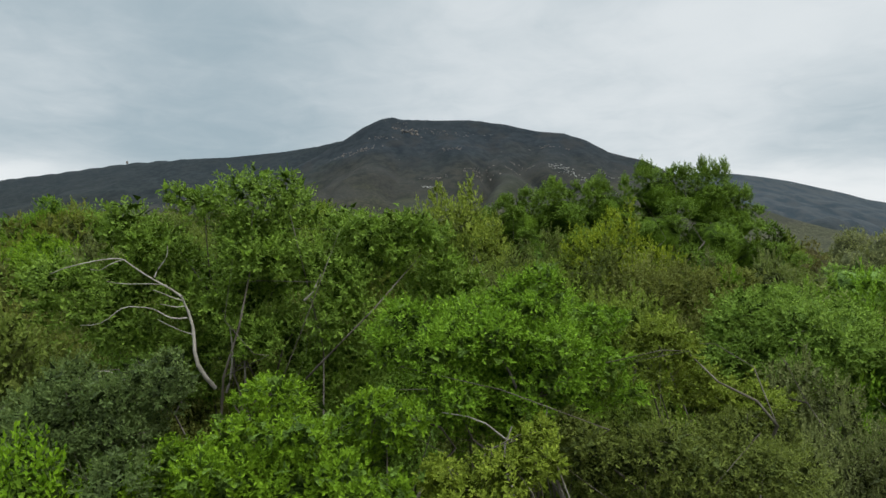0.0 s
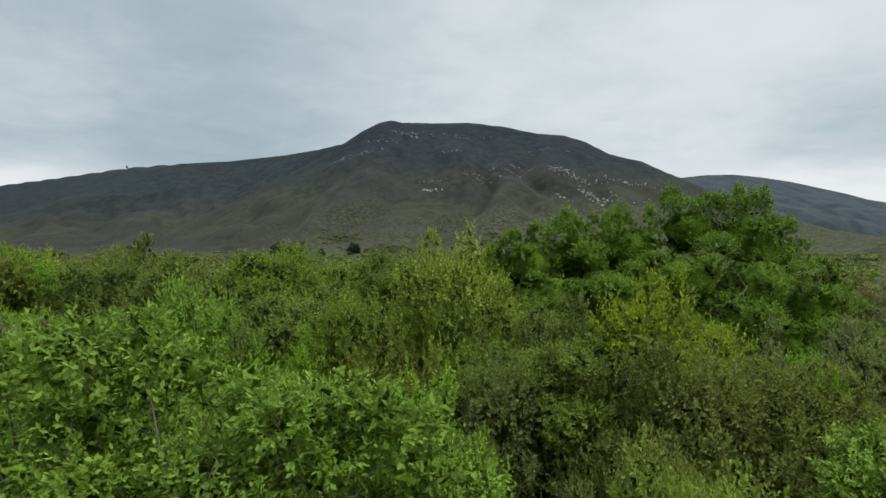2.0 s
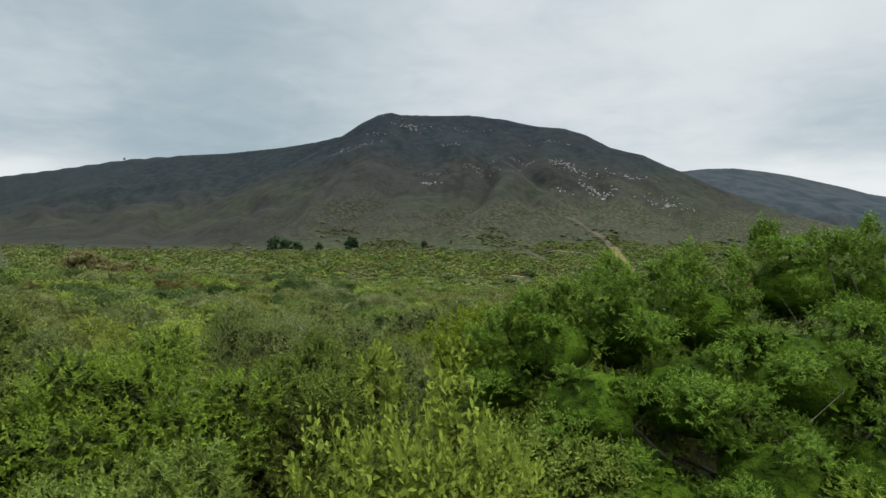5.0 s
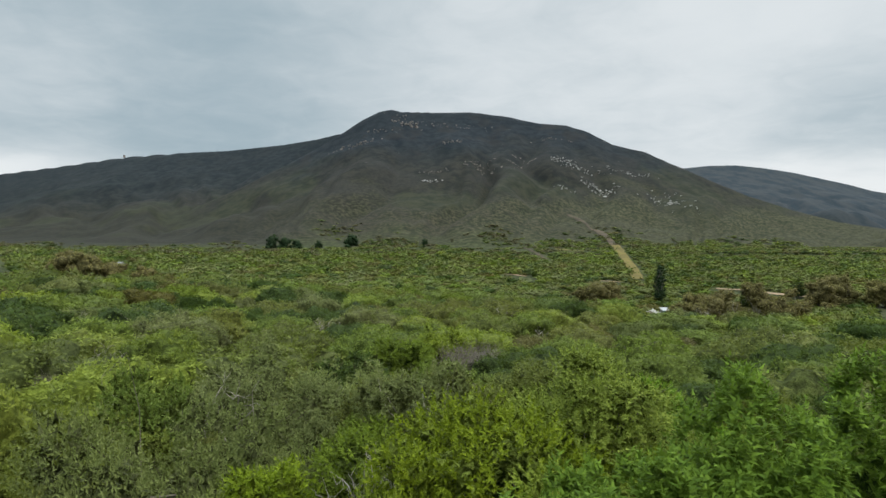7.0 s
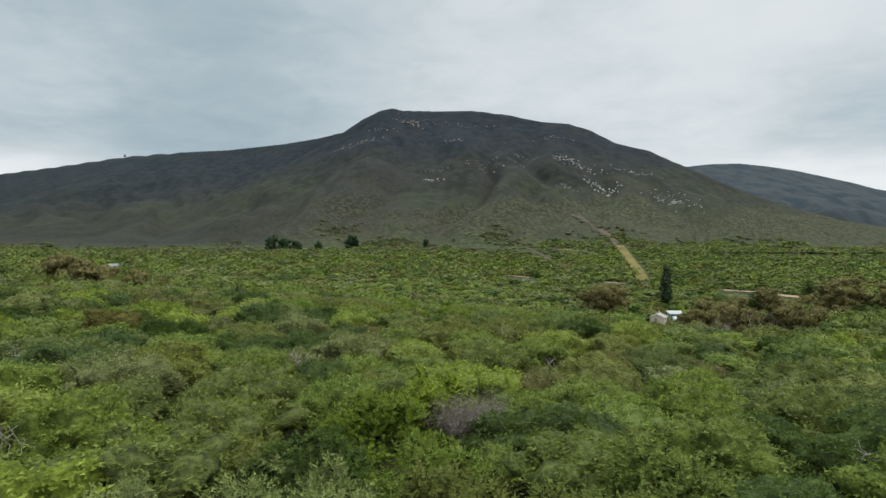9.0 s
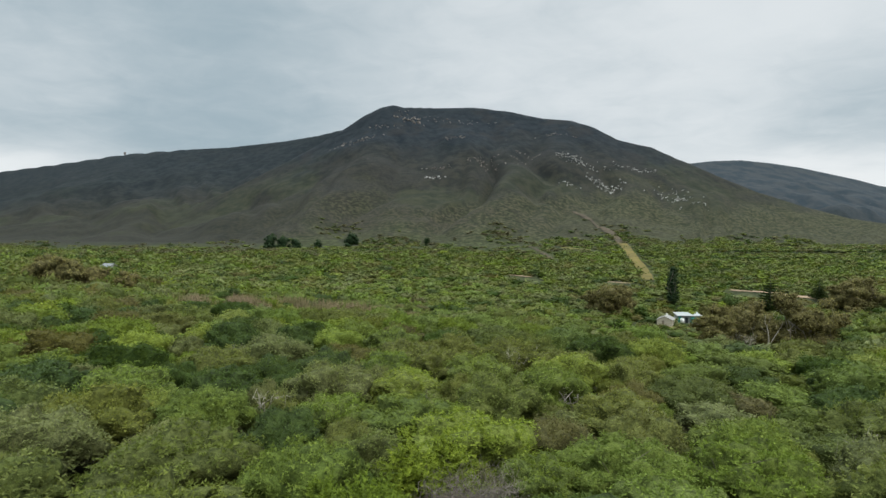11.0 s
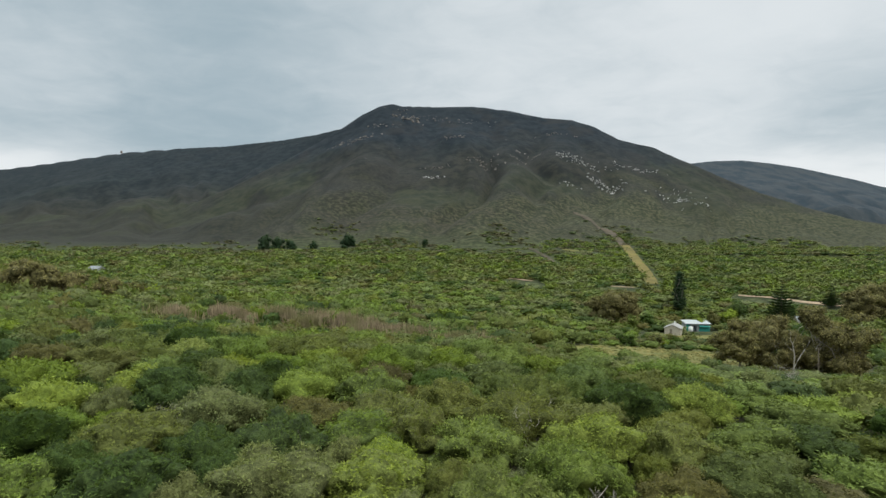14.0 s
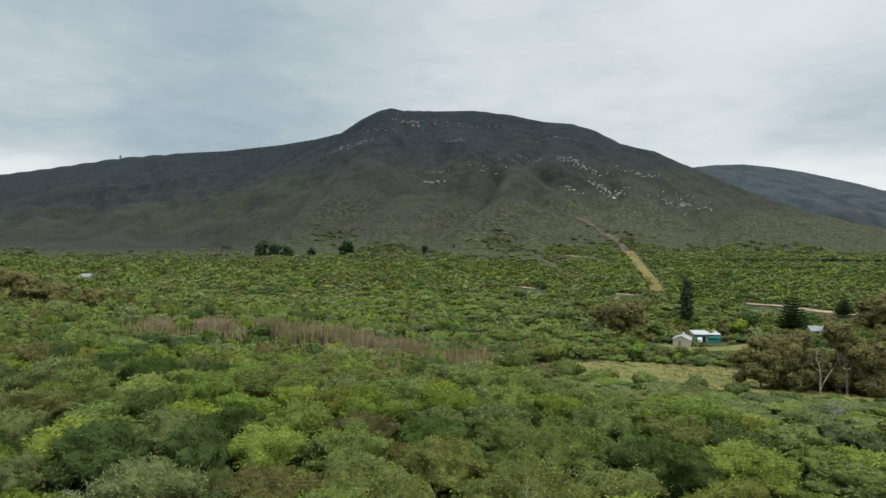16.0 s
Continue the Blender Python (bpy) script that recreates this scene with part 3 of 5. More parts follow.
VALLEY_MIX = {"leafy": 0.28, "green": 0.30, "moss": 0.07, "lime": 0.01, "grey": 0.11, "olive": 0.09, "dark": 0.19}
SLOPE_MIX = {"heath": 0.50, "green": 0.16, "grey": 0.08, "olive": 0.12, "dark": 0.14}
SPECIES = ["lime", "bright", "green", "grey", "olive", "dark", "heath", "moss", "leafy"]
WORDS = {"bright": "bright green leafy thicket shrub with a rounded crown", "grey": "grey-green small-leaved shrub in dense thicket",
         "dark": "dark green dense thicket shrub with glossy leaves", "moss": "yellowish green shrub in dense thicket", "leafy": "leaf-green rounded shrub in dense thicket", "green": "mid-green rounded shrub in dense thicket", "olive": "olive-brown twiggy shrub in dense thicket",
         "lime": "yellow-green thicket shrub with fresh young leaves"}
CLEAR = []      # x, y, radius across, radius along: ground kept free of scrub


def allowed(x, y):
    free = np.ones(len(x), bool)
    for cx, cy, rx, ry in CLEAR:
        free &= ((x - cx) / rx) ** 2 + ((y - cy) / ry) ** 2 > 1.0
    return free


def dome(lobes, level, shrink=0.93, rough=0.10):
    """The closed outside of a bush: one surface wrapped over all its lobes."""
    bv, bf = BALL[level]
    lobes = np.asarray(lobes, float)
    centre = np.array((0, 0, lobes[0, 2] * 0.8))
    reach = np.full(len(bv), 0.25)
    for x, y, z, r, f in lobes:
        k = np.array((1, 1, 1 / f))
        d, o = bv * k, (centre - (x, y, z)) * k
        a, b, c = (d * d).sum(1), d @ o, o @ o - (r * shrink) ** 2
        root = b * b - a * c
        hit = np.where(root > 0, (-b + np.sqrt(np.maximum(root, 0))) / a, 0)
        reach = np.maximum(reach, hit)
    reach = reach * (1 + rough * 2 * fractal(bv[:, 0] * 4.1 + 3, bv[:, 1] * 4.1 + bv[:, 2] * 5.3, 3, 17))
    v = centre + bv * reach[:, None]
    f = bf[(bv[bf][:, :, 2] > -0.45).any(1)]
    return v, f


# nearest view, leaf length, cover, lobes, dome fineness, leaves in a bunch
LEVELS = [(4.2, 0.048, 1.5, 18, 2, 11), (7.0, 0.060, 1.6, 18, 2, 10), (11.0, 0.072, 1.6, 22, 2, 9), (17.0, 0.080, 0.95, 24, 4, 9), (27.0, 0.090, 0.80, 26, 4, 5), (42.0, 0.115, 0.75, 26, 4, 4),
          (70.0, 0.16, 0.70, 24, 4, 4), (120.0, 0.25, 0.50, 20, 3, 3), (200.0, 0.40, 0.22, 16, 3, 3), (300.0, 0.6, 0.05, 12, 3, 3), (9999.0, 0.9, 0.02, 9, 2, 3)]


def shrub_arrays(rng, kind, level, corners=4):
    """Leaves and body of a bush 1.3 m in radius and 2.4 m tall."""
    _, size, cover, count, body, bunch = LEVELS[level]
    slim = 0.42 if kind in ("grey", "olive") and level < 4 else 0.55
    if level < 3:
        lobes = shrub_lobes(rng, 1.3, 2.4, count)
        return lobes, sprays(rng, lobes, size, cover, bunch, slim, corners=corners), inner_leaves(rng, lobes, size * 1.9, 1.0)
    lobes = cushion_lobes(rng, 1.3, 2.4, count)
    leaf = leaves_on(rng, lobes, size, cover, bunch, loose=0.50 if level < 6 else 0.36, slim=slim, wide=0.55, corners=corners, lift=0.25, uneven=0.35, inside=0.82)
    return lobes, leaf, dome(lobes, body, 0.86 if level < 7 else 0.97, 0.14 if level < 8 else 0.05)


def spread_out(rng, x0, x1, y0, y1, sizes, tries, keep, gap=0.80):
    """Places of bushes that crowd together without standing in one another, the largest first. Returns x, y, radius."""
    n = tries
    x, y = rng.uniform(x0, x1, n), rng.uniform(y0, y1, n)
    r = np.sort(sizes(rng, n))[::-1]
    ok = keep(x, y)
    x, y, r = x[ok], y[ok], r[ok]
    cell = 2.0 * float(r.max())
    grid, out = {}, []
    for i in range(len(x)):
        a, b = int(x[i] // cell), int(y[i] // cell)
        free = True
        for p in (a - 1, a, a + 1):
            for q in (b - 1, b, b + 1):
                for k in grid.get((p, q), ()):
                    if (x[i] - x[k]) ** 2 + (y[i] - y[k]) ** 2 < (gap * (r[i] + r[k])) ** 2:
                        free = False
                        break
                if not free:
                    break
            if not free:
                break
        if free:
            grid.setdefault((a, b), []).append(i)
            out.append(i)
    return x[out], y[out], r[out]


def pick_kinds(rng, x, y, weights, wide):
    """A species for each bush, at random, with a drift from place to place."""
    w = np.array([weights.get(k, 0.0) for k in SPECIES])
    w = np.tile(w, (len(x), 1))
    for k in range(len(SPECIES)):
        w[:, k] *= np.exp(3.5 * fractal(x / wide, y / wide, 2, 300 + 7 * k))
    c = np.cumsum(w, 1)
    return (rng.random(len(x))[:, None] * c[:, -1:] > c).sum(1)


def build_thicket():
    rng = np.random.default_rng(5)
    xs, ys, rs, hs = [], [], [], []
    for y0, y1, lo, hi, tries in ((1.4, 12.5, 0.50, 0.90, 1800), (12.5, 30, 0.80, 1.9, 3500), (30, 125, 0.8, 2.7, 34000)):
        half = y1 * 0.80 + 6
        x, y, r = spread_out(rng, -half, half, y0, y1, lambda q, n: lo + (hi - lo) * q.random(n) ** 2.2, tries,
                             lambda x, y: (np.abs(x - 1.0) < (y + 1.0) * 0.78 + 2.0) & allowed(x, y), 0.66 if y0 < 30 else 0.80)
        rise = np.interp(y, (0, 3, 8, 12, 15, 19, 24, 36, 46, 80, 125), (1.7, 2.2, 2.9, 3.3, 4.0, 3.8, 3.2, 3.0, 3.1, 3.1, 3.0))
        xs.append(x), ys.append(y), rs.append(r), hs.append(rise * rng.uniform(0.82, 1.12, len(x)) * (0.50 + 0.72 * np.clip((r - lo) / (hi - lo), 0, 1) ** 0.6))
    x, y, r, h = (np.concatenate(v) for v in (xs, ys, rs, hs))
    h = np.where(y > 20, np.maximum(h, r * rng.uniform(1.05, 1.4, len(r))), h)
    h = np.where((y > 96) & (x > 14) & (x < 84), h * 0.45, h)
    h = np.where((x > 1.5) & (y > 12) & (y < 17.5), h * 0.68, h)
    lane = (x - 1) / (y - 8)
    h = np.where((y > 55) & (lane > 0.27) & (lane < 0.44), h * 0.72, h)
    r = np.maximum(r, h / 2.7)
    z = height(x, y)
    sight = nearest_view(x, y, z + h)
    near = sight / np.maximum(h / 2.4, 1.0)
    kinds = np.where(y < 20, pick_kinds(rng, x, y, NEAR_MIX, 6.0), pick_kinds(rng, x, y, THICKET_MIX, 14.0))
    kinds = np.where((y > 17) & (y < 34) & (x < 4), pick_kinds(rng, x, y, MIDDLE_MIX, 8.0), kinds)
    kinds = np.where((x < -5) & (y > 45) & (rng.random(len(x)) < 0.22), SPECIES.index("dark"), kinds)
    order = np.argsort(near)
    order = order[sight[order] < 900]
    single, joined = order[:300], order[300:]
    forms = {}
    for i in single:
        level = next(k for k, row in enumerate(LEVELS) if near[i] < row[0])
        kind = SPECIES[kinds[i]]
        key = (level, kind, int(rng.integers(2)))
        m = Matrix.LocRotScale((x[i], y[i], z[i]), Euler((0, 0, rng.uniform(0, 6.28))), None)
        if key not in forms:
            lobes, leaf, core = shrub_arrays(rng, kind, level, 4 if level < 1 else 3)
            ob = new("shrub")
            part("crown", leaf, (LEAF if level < 3 else MUTED_LEAF)[kind], ob, smooth=False)
            part("inner_growth", core, (INNER if level < 3 else MUTED_BODY)[kind], ob, smooth=level >= 3, kind="stuff")
            part("trunk", limbs(rng, lobes[:6], 0.035, 4, 1 if level < 2 else 0), BARK, ob)
            forms[key] = ob
            ob.matrix_basis = m
        else:
            ob = copy_thing(forms[key], m)
        oval = rng.uniform(0.82, 1.2)
        ob.scale = (r[i] / 1.3 * oval, r[i] / 1.3 / oval, h[i] / 2.4)
        tagged(ob, WORDS[kind], "shrub", "thicket shrubs")
    return x[joined], y[joined], z[joined], r[joined], h[joined], near[joined], kinds[joined]


def build_scrub(first):
    """All the scrub past the near thicket, out to the foot of the mountain."""
    rng = np.random.default_rng(8)
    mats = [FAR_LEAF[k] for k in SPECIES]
    rows = [np.stack(first, 1)]
    for y0, y1, lo, hi, tall, tries in ((125, 250, 1.0, 3.2, 1.35, 30000), (250, 430, 1.5, 3.6, 0.74, 46000), (430, 640, 1.4, 3.6, 0.55, 30000)):
        half = y1 * 0.78 + 20

        def keep(x, y):
            bare = np.interp(y, (430, 480, 580, 720), (-0.60, -0.05, 0.42, 0.85)) - np.clip((x - 40) / 400, 0, 0.34)
            return (np.abs(x - 2) < (y - 42) * 0.76 + 8) & allowed(x, y) & ((y < 430) | (1.3 * fractal(x / 50.0, y / 40.0, 3, 33) + rng.normal(size=len(x)) * 0.15 > bare))

        x, y, r = spread_out(rng, -half, half, y0, y1, lambda q, n: lo + (hi - lo) * q.random(n) ** 2.4, tries, keep, (0.82, 0.68, 0.62)[(y0 > 200) + (y0 > 400)])
        z = height(x, y)
        r = r * np.where((y < 147) & (x > 22) & (x < 76), 0.55, 1.0) * np.where((y > 176) & (y < 250) & (x > 36) & (x < 112), 0.8, 1.0)
        h = tall * r * rng.uniform(0.75, 1.25, len(x)) * np.where((y > 176) & (y < 252) & (x > 40) & (x < 112), 0.7, 1.0)
        up = np.interp(y + fractal(x / 80.0, y / 80.0, 2, 4) * 160 - np.clip(x, 0, 250) * 0.45, (400, 540), (0.0, 0.7))
        kinds = np.where(rng.random(len(x)) < up, pick_kinds(rng, x, y, SLOPE_MIX, 60.0), pick_kinds(rng, x, y, VALLEY_MIX, 40.0))
        rows.append(np.stack([x, y, z - r * 0.12, r, h, np.hypot(x - 2, y - 44), kinds], 1))
    # more of the thicket on both sides of the line and behind its start
    x, y = scatter(rng, -40, 42, -16, 62, 2.9)
    keep = ((np.abs(x - 1) > (y + 1) * 0.78 + 4.2) | (y < -5)) & ((np.abs(x) > 5) | (y < -4)) & allowed(x, y)
    x, y = x[keep], y[keep]
    r = rng.uniform(1.1, 2.2, len(x))
    rows.append(np.stack([x, y, height(x, y), r, r * rng.uniform(1.2, 1.6, len(x)), np.full(len(x), 60.0), rng.choice([2, 3, 4, 5, 7, 8], len(x))], 1))
    rows = np.concatenate(rows)
    forms = {}
    top = tagged(new("scrub"), "dense mixed green scrub on the valley floor", "scrub", kind="stuff")
    leaf_v, leaf_f, leaf_m, core_v, core_f, core_m, leaf_b, core_b = [], [], [], [], [], [], [], []
    la = ca = 0
    for x, y, z, r, h, near, kind in rows:
        kind = int(kind)
        level = next(k for k, row in enumerate(LEVELS) if near < row[0])
        key = (level, int(rng.integers(4)))
        if key not in forms:
            forms[key] = shrub_arrays(rng, "bright", level, 3)[1:]
        (v, f), (w, g) = forms[key]
        a, s, t = rng.uniform(0, 6.28), r / 1.3, h / 2.4
        o = rng.uniform(0.8, 1.25)
        turn = np.array(((math.cos(a) * s * o, math.sin(a) * s * o, 0), (-math.sin(a) * s / o, math.cos(a) * s / o, 0), (0, 0, t)))
        leaf_v.append(v @ turn + (x, y, z)), leaf_f.append(f + la), leaf_m.append(np.full(len(f), kind))
        core_v.append(w @ turn + (x, y, z)), core_f.append(g + ca), core_m.append(np.full(len(g), kind))
        own = rng.random()
        leaf_b.append(np.full(len(f), own)), core_b.append(np.full(len(g), own))
        la += len(v)
        ca += len(w)
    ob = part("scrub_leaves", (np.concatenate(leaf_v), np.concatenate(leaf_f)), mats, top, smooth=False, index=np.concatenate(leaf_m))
    ob.data.attributes.new("bush", "FLOAT", "FACE").data.foreach_set("value", np.concatenate(leaf_b).astype(np.float32))
    tagged(ob, kind="stuff")
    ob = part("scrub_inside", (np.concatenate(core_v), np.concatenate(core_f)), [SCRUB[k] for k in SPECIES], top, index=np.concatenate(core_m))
    ob.data.attributes.new("bush", "FLOAT", "FACE").data.foreach_set("value", np.concatenate(core_b).astype(np.float32))
    tagged(ob, kind="stuff")


# ---------------------------------------------------------------- the valley and its buildings
def plain(name, tone, rough, other=None, scale=3.0, metal=0.0, bump=0.15):
    m, t = material(name)
    pos = position(t)
    grain = noise_node(t, pos, scale, 6.0, 0.65)
    colour = mix_colour(t, ramp(t, grain, 0.35, 0.65), tone, other or tuple(c * 0.75 for c in tone))
    finish(t, principled(t, colour, rough, grain, bump, 0.05, metal))
    return m


PLASTER = plain("whitewashed_wall", (0.40, 0.365, 0.30), 0.9, (0.32, 0.29, 0.24))
ROOF_SHEET = plain("weathered_roof_sheet", (0.27, 0.265, 0.25), 0.6, (0.20, 0.195, 0.18), 1.5)
WHITE_ROOF = plain("pale_roof_sheet", (0.20, 0.21, 0.215), 0.7, (0.16, 0.168, 0.17), 1.2)
SHED_ROOF = plain("white_roof_sheet", (0.34, 0.355, 0.36), 0.6, (0.27, 0.285, 0.29), 1.2)
TEAL = plain("teal_paint", (0.04, 0.24, 0.20), 0.6, (0.03, 0.18, 0.15))
GREY_WALL = plain("grey_wall", (0.26, 0.27, 0.27), 0.8)
DARK_GLASS = plain("dark_window", (0.03, 0.035, 0.04), 0.15)
WHITE_PAINT = plain("white_paint", (0.75, 0.75, 0.72), 0.6)
POLE_WOOD = plain("pole_wood", (0.20, 0.17, 0.13), 0.9, (0.13, 0.11, 0.09), 8.0)
GRASS = plain("dry_grass", (0.158, 0.134, 0.048), 0.95, (0.078, 0.088, 0.030), 0.45, bump=0.8)
MEADOW = plain("rough_meadow", (0.112, 0.094, 0.036), 0.95, (0.050, 0.056, 0.020), 0.30, bump=0.8)
BREAK_GRASS = plain("firebreak_grass", (0.150, 0.118, 0.040), 0.95, (0.095, 0.082, 0.032), 0.08, bump=0.8)
BREAK_STONE = plain("firebreak_stone", (0.088, 0.070, 0.050), 0.95, (0.052, 0.044, 0.034), 0.10, bump=0.8)
SAND = plain("sandy_track", (0.290, 0.215, 0.145), 0.95, (0.200, 0.150, 0.098), 0.3)
ROCK = plain("pale_quartzite", (0.38, 0.375, 0.36), 0.9, (0.20, 0.195, 0.185), 0.25, bump=0.9)
ROCK_WARM = plain("rusty_quartzite", (0.235, 0.205, 0.185), 0.9, (0.13, 0.118, 0.108), 0.2, bump=0.9)


def box(x0, x1, y0, y1, z0, z1):
    v = np.array([(x, y, z) for x in (x0, x1) for y in (y0, y1) for z in (z0, z1)], float)
    return v, np.array([(0, 1, 3, 2), (4, 6, 7, 5), (0, 4, 5, 1), (2, 3, 7, 6), (0, 2, 6, 4), (1, 5, 7, 3)])


def slab(a, b, c, d, thick):
    """A sheet through four corners, with thickness."""
    top = np.array((a, b, c, d), float)
    v = np.concatenate([top, top - (0, 0, thick)])
    return v, np.array([(0, 1, 2, 3), (7, 6, 5, 4), (0, 4, 5, 1), (1, 5, 6, 2), (2, 6, 7, 3), (3, 7, 4, 0)])


def gabled_house(name, label, at, turn, wide, deep, eave, ridge, wall, roof):
    """A house with a gable at each end; x runs across the gable, y along the ridge."""
    house = tagged(new(name), label, "house")
    house.matrix_basis = Matrix.LocRotScale((at[0], at[1], at[2]), Euler((0, 0, turn)), None)
    w, d = wide / 2, deep / 2
    for y, side in ((-d, 1), (d, -1)):
        v = np.array([(-w, y, -0.5), (w, y, -0.5), (w, y, eave), (0, y, ridge - 0.08), (-w, y, eave)], float)
        v = np.concatenate([v, v + (0, 0.22 * side, 0)])
        f = np.array([(0, 1, 2, 4), (2, 3, 4, 4), (5, 9, 7, 6), (7, 9, 8, 8), (0, 5, 6, 1), (1, 6, 7, 2), (2, 7, 8, 3), (3, 8, 9, 4), (4, 9, 5, 0)])
        bm = bmesh.new()
        vs = [bm.verts.new(p) for p in v]
        for q in ((0, 1, 2, 3, 4), (9, 8, 7, 6, 5), (0, 5, 6, 1), (1, 6, 7, 2), (2, 7, 8, 3), (3, 8, 9, 4), (4, 9, 5, 0)):
            bm.faces.new([vs[i] for i in q])
        me = bpy.data.meshes.new("gable_wall")
        bm.to_mesh(me)
        bm.free()
        me.materials.append(wall)
        new("gable_wall", me).parent = house
    for x in (-w, w - 0.22):
        part("side_wall", box(x, x + 0.22, -d + 0.22, d - 0.22, -0.5, eave - 0.02), wall, house, smooth=False)
    for s in (-1, 1):
        part("roof_slope", slab((0, -d - 0.3, ridge), (s * (w + 0.35), -d - 0.3, eave - 0.1), (s * (w + 0.35), d + 0.3, eave - 0.1), (0, d + 0.3, ridge), 0.08), roof, house, smooth=False)
    return house


def build_buildings():
    hut = gabled_house("cottage", "small whitewashed cottage with a grey sheet roof", (81.6, 250.5, -26.7), radians(-28), 5.2, 6.4, 2.1, 3.3, PLASTER, ROOF_SHEET)
    door = part("door", box(-0.9, 0.0, -3.26, -3.20, -0.4, 1.7), POLE_WOOD, hut, "brown plank door", smooth=False)
    part("door_handle", box(-0.16, -0.08, -3.30, -3.26, 0.6, 0.7), GREY_WALL, door, smooth=False)
    window = part("window", box(2.70, 2.76, -1.2, -0.2, 0.9, 1.8), DARK_GLASS, hut, smooth=False)
    part("sill", box(2.70, 2.84, -1.3, -0.1, 0.82, 0.9), WHITE_PAINT, window, smooth=False)
    part("vent", merge([tube([(0.3, 0.5, 2.9), (0.3, 0.5, 3.85)], [0.12, 0.12], 8), box(0.08, 0.52, 0.28, 0.72, 3.85, 3.97)]), WHITE_PAINT, hut, "white roof vent", smooth=False)

    shed = tagged(new("shed"), "long shed with a white sheet roof and teal walls", "shed")
    shed.matrix_basis = Matrix.LocRotScale((93.4, 258.5, -27.0), Euler((0, 0, radians(-4))), None)
    part("wall", box(-4.3, 4.3, 0.0, 0.2, -0.5, 2.3), GREY_WALL, shed, smooth=False)
    part("wall", box(-4.3, 4.3, 4.6, 4.8, -0.5, 2.9), GREY_WALL, shed, smooth=False)
    for x in (-4.3, 4.1):
        part("wall", box(x, x + 0.2, 0.2, 4.6, -0.5, 2.3), GREY_WALL, shed, smooth=False)
    part("roof", slab((-4.6, -0.5, 2.45), (4.6, -0.5, 2.45), (4.6, 5.2, 3.15), (-4.6, 5.2, 3.15), 0.12), SHED_ROOF, shed, "white corrugated roof", smooth=False)
    part("gutter", box(-4.6, 4.6, -0.62, -0.51, 2.28, 2.46), GREY_WALL, shed, smooth=False)
    part("wall_panel", box(0.4, 4.2, -0.06, -0.01, -0.4, 1.1), TEAL, shed, "teal lower wall panel", smooth=False)
    part("awning", slab((0.4, -1.0, 1.45), (4.2, -1.0, 1.45), (4.2, -0.02, 1.8), (0.4, -0.02, 1.8), 0.06), TEAL, shed, "teal awning", smooth=False)
    part("wall_panel", box(-4.2, -2.9, -0.06, -0.01, -0.4, 2.1), TEAL, shed, "teal wall panel", smooth=False)
    part("door", box(-1.5, -0.5, -0.06, -0.01, -0.4, 1.7), DARK_GLASS, shed, "dark doorway", smooth=False)
    tank = tagged(new("water_tank"), "round white water tank beside the shed", "tank")
    tank.location = (90.2, 257.2, -27.3)
    part("body", tube([(0, 0, 0), (0, 0, 0.02), (0, 0, 1.7), (0, 0, 1.85)], [0.01, 0.75, 0.75, 0.55], 14), WHITE_PAINT, tank)
    part("lid", tube([(0, 0, 1.85), (0, 0, 1.95), (0, 0, 1.97)], [0.3, 0.3, 0.01], 10), WHITE_PAINT, tank)

    back = gabled_house("farmhouse", "farmhouse with a pale roof behind gum trees", (139.0, 270.0, -27.0), radians(80), 5.4, 6.5, 2.4, 3.8, PLASTER, WHITE_ROOF)
    part("window", box(3.0, 3.06, -1.0, 0.2, 0.9, 1.9), DARK_GLASS, back, smooth=False)
    west = gabled_house("barn", "small barn with a pale grey roof amid scrub", (-182.5, 356.0, -12.2), radians(70), 5.6, 7.0, 2.2, 3.8, GREY_WALL, WHITE_ROOF)
    part("door", box(-0.8, 0.8, -3.56, -3.51, -0.4, 1.9), POLE_WOOD, west, smooth=False)

    trough = tagged(new("pump_box"), "small white pump box at the field edge", "box")
    trough.location = (10.0, 149.0, float(height(10.0, 149.0)))
    part("body", box(-0.35, 0.35, -0.3, 0.3, 0.0, 1.5), WHITE_PAINT, trough, smooth=False)
    part("lid", box(-0.42, 0.42, -0.37, 0.37, 1.5, 1.6), ROOF_SHEET, trough, smooth=False)

    CLEAR.extend([(9.4, 128.5, 2.6, 20.0), (93.5, 253.5, 6.5, 5.5), (82.0, 246.0, 4.5, 3.0), (-179.5, 349.0, 6.0, 6.0)])
    first = tagged(new("utility_pole"), "weathered wooden utility pole with a crossarm", "pole", "utility poles")
    part("pole", tube([(0, 0, -0.5), (0, 0, 3.0), (0, 0, 7.0)], [0.13, 0.12, 0.09], 8), POLE_WOOD, first)
    part("crossarm", box(-0.7, 0.7, -0.06, 0.06, 6.5, 6.62), POLE_WOOD, first, smooth=False)
    for x in (-0.6, 0.0, 0.6):
        part("insulator", tube([(x, 0, 6.6), (x, 0, 6.66), (x, 0, 6.8)], [0.03, 0.06, 0.03], 6), WHITE_PAINT, first)
    spots = [(68.4, 145.5), (-58.0, 372.0), (-118.0, 380.0), (-20.0, 366.0), (35.0, 395.0), (88.0, 402.0)]
    for k, (x, y) in enumerate(spots):
        m = Matrix.Translation((x, y, float(height(x, y)))) @ Matrix.Scale(1.0 if k else 0.72, 4)
        if k:
            copy_thing(first, m)
        else:
            first.matrix_basis = m


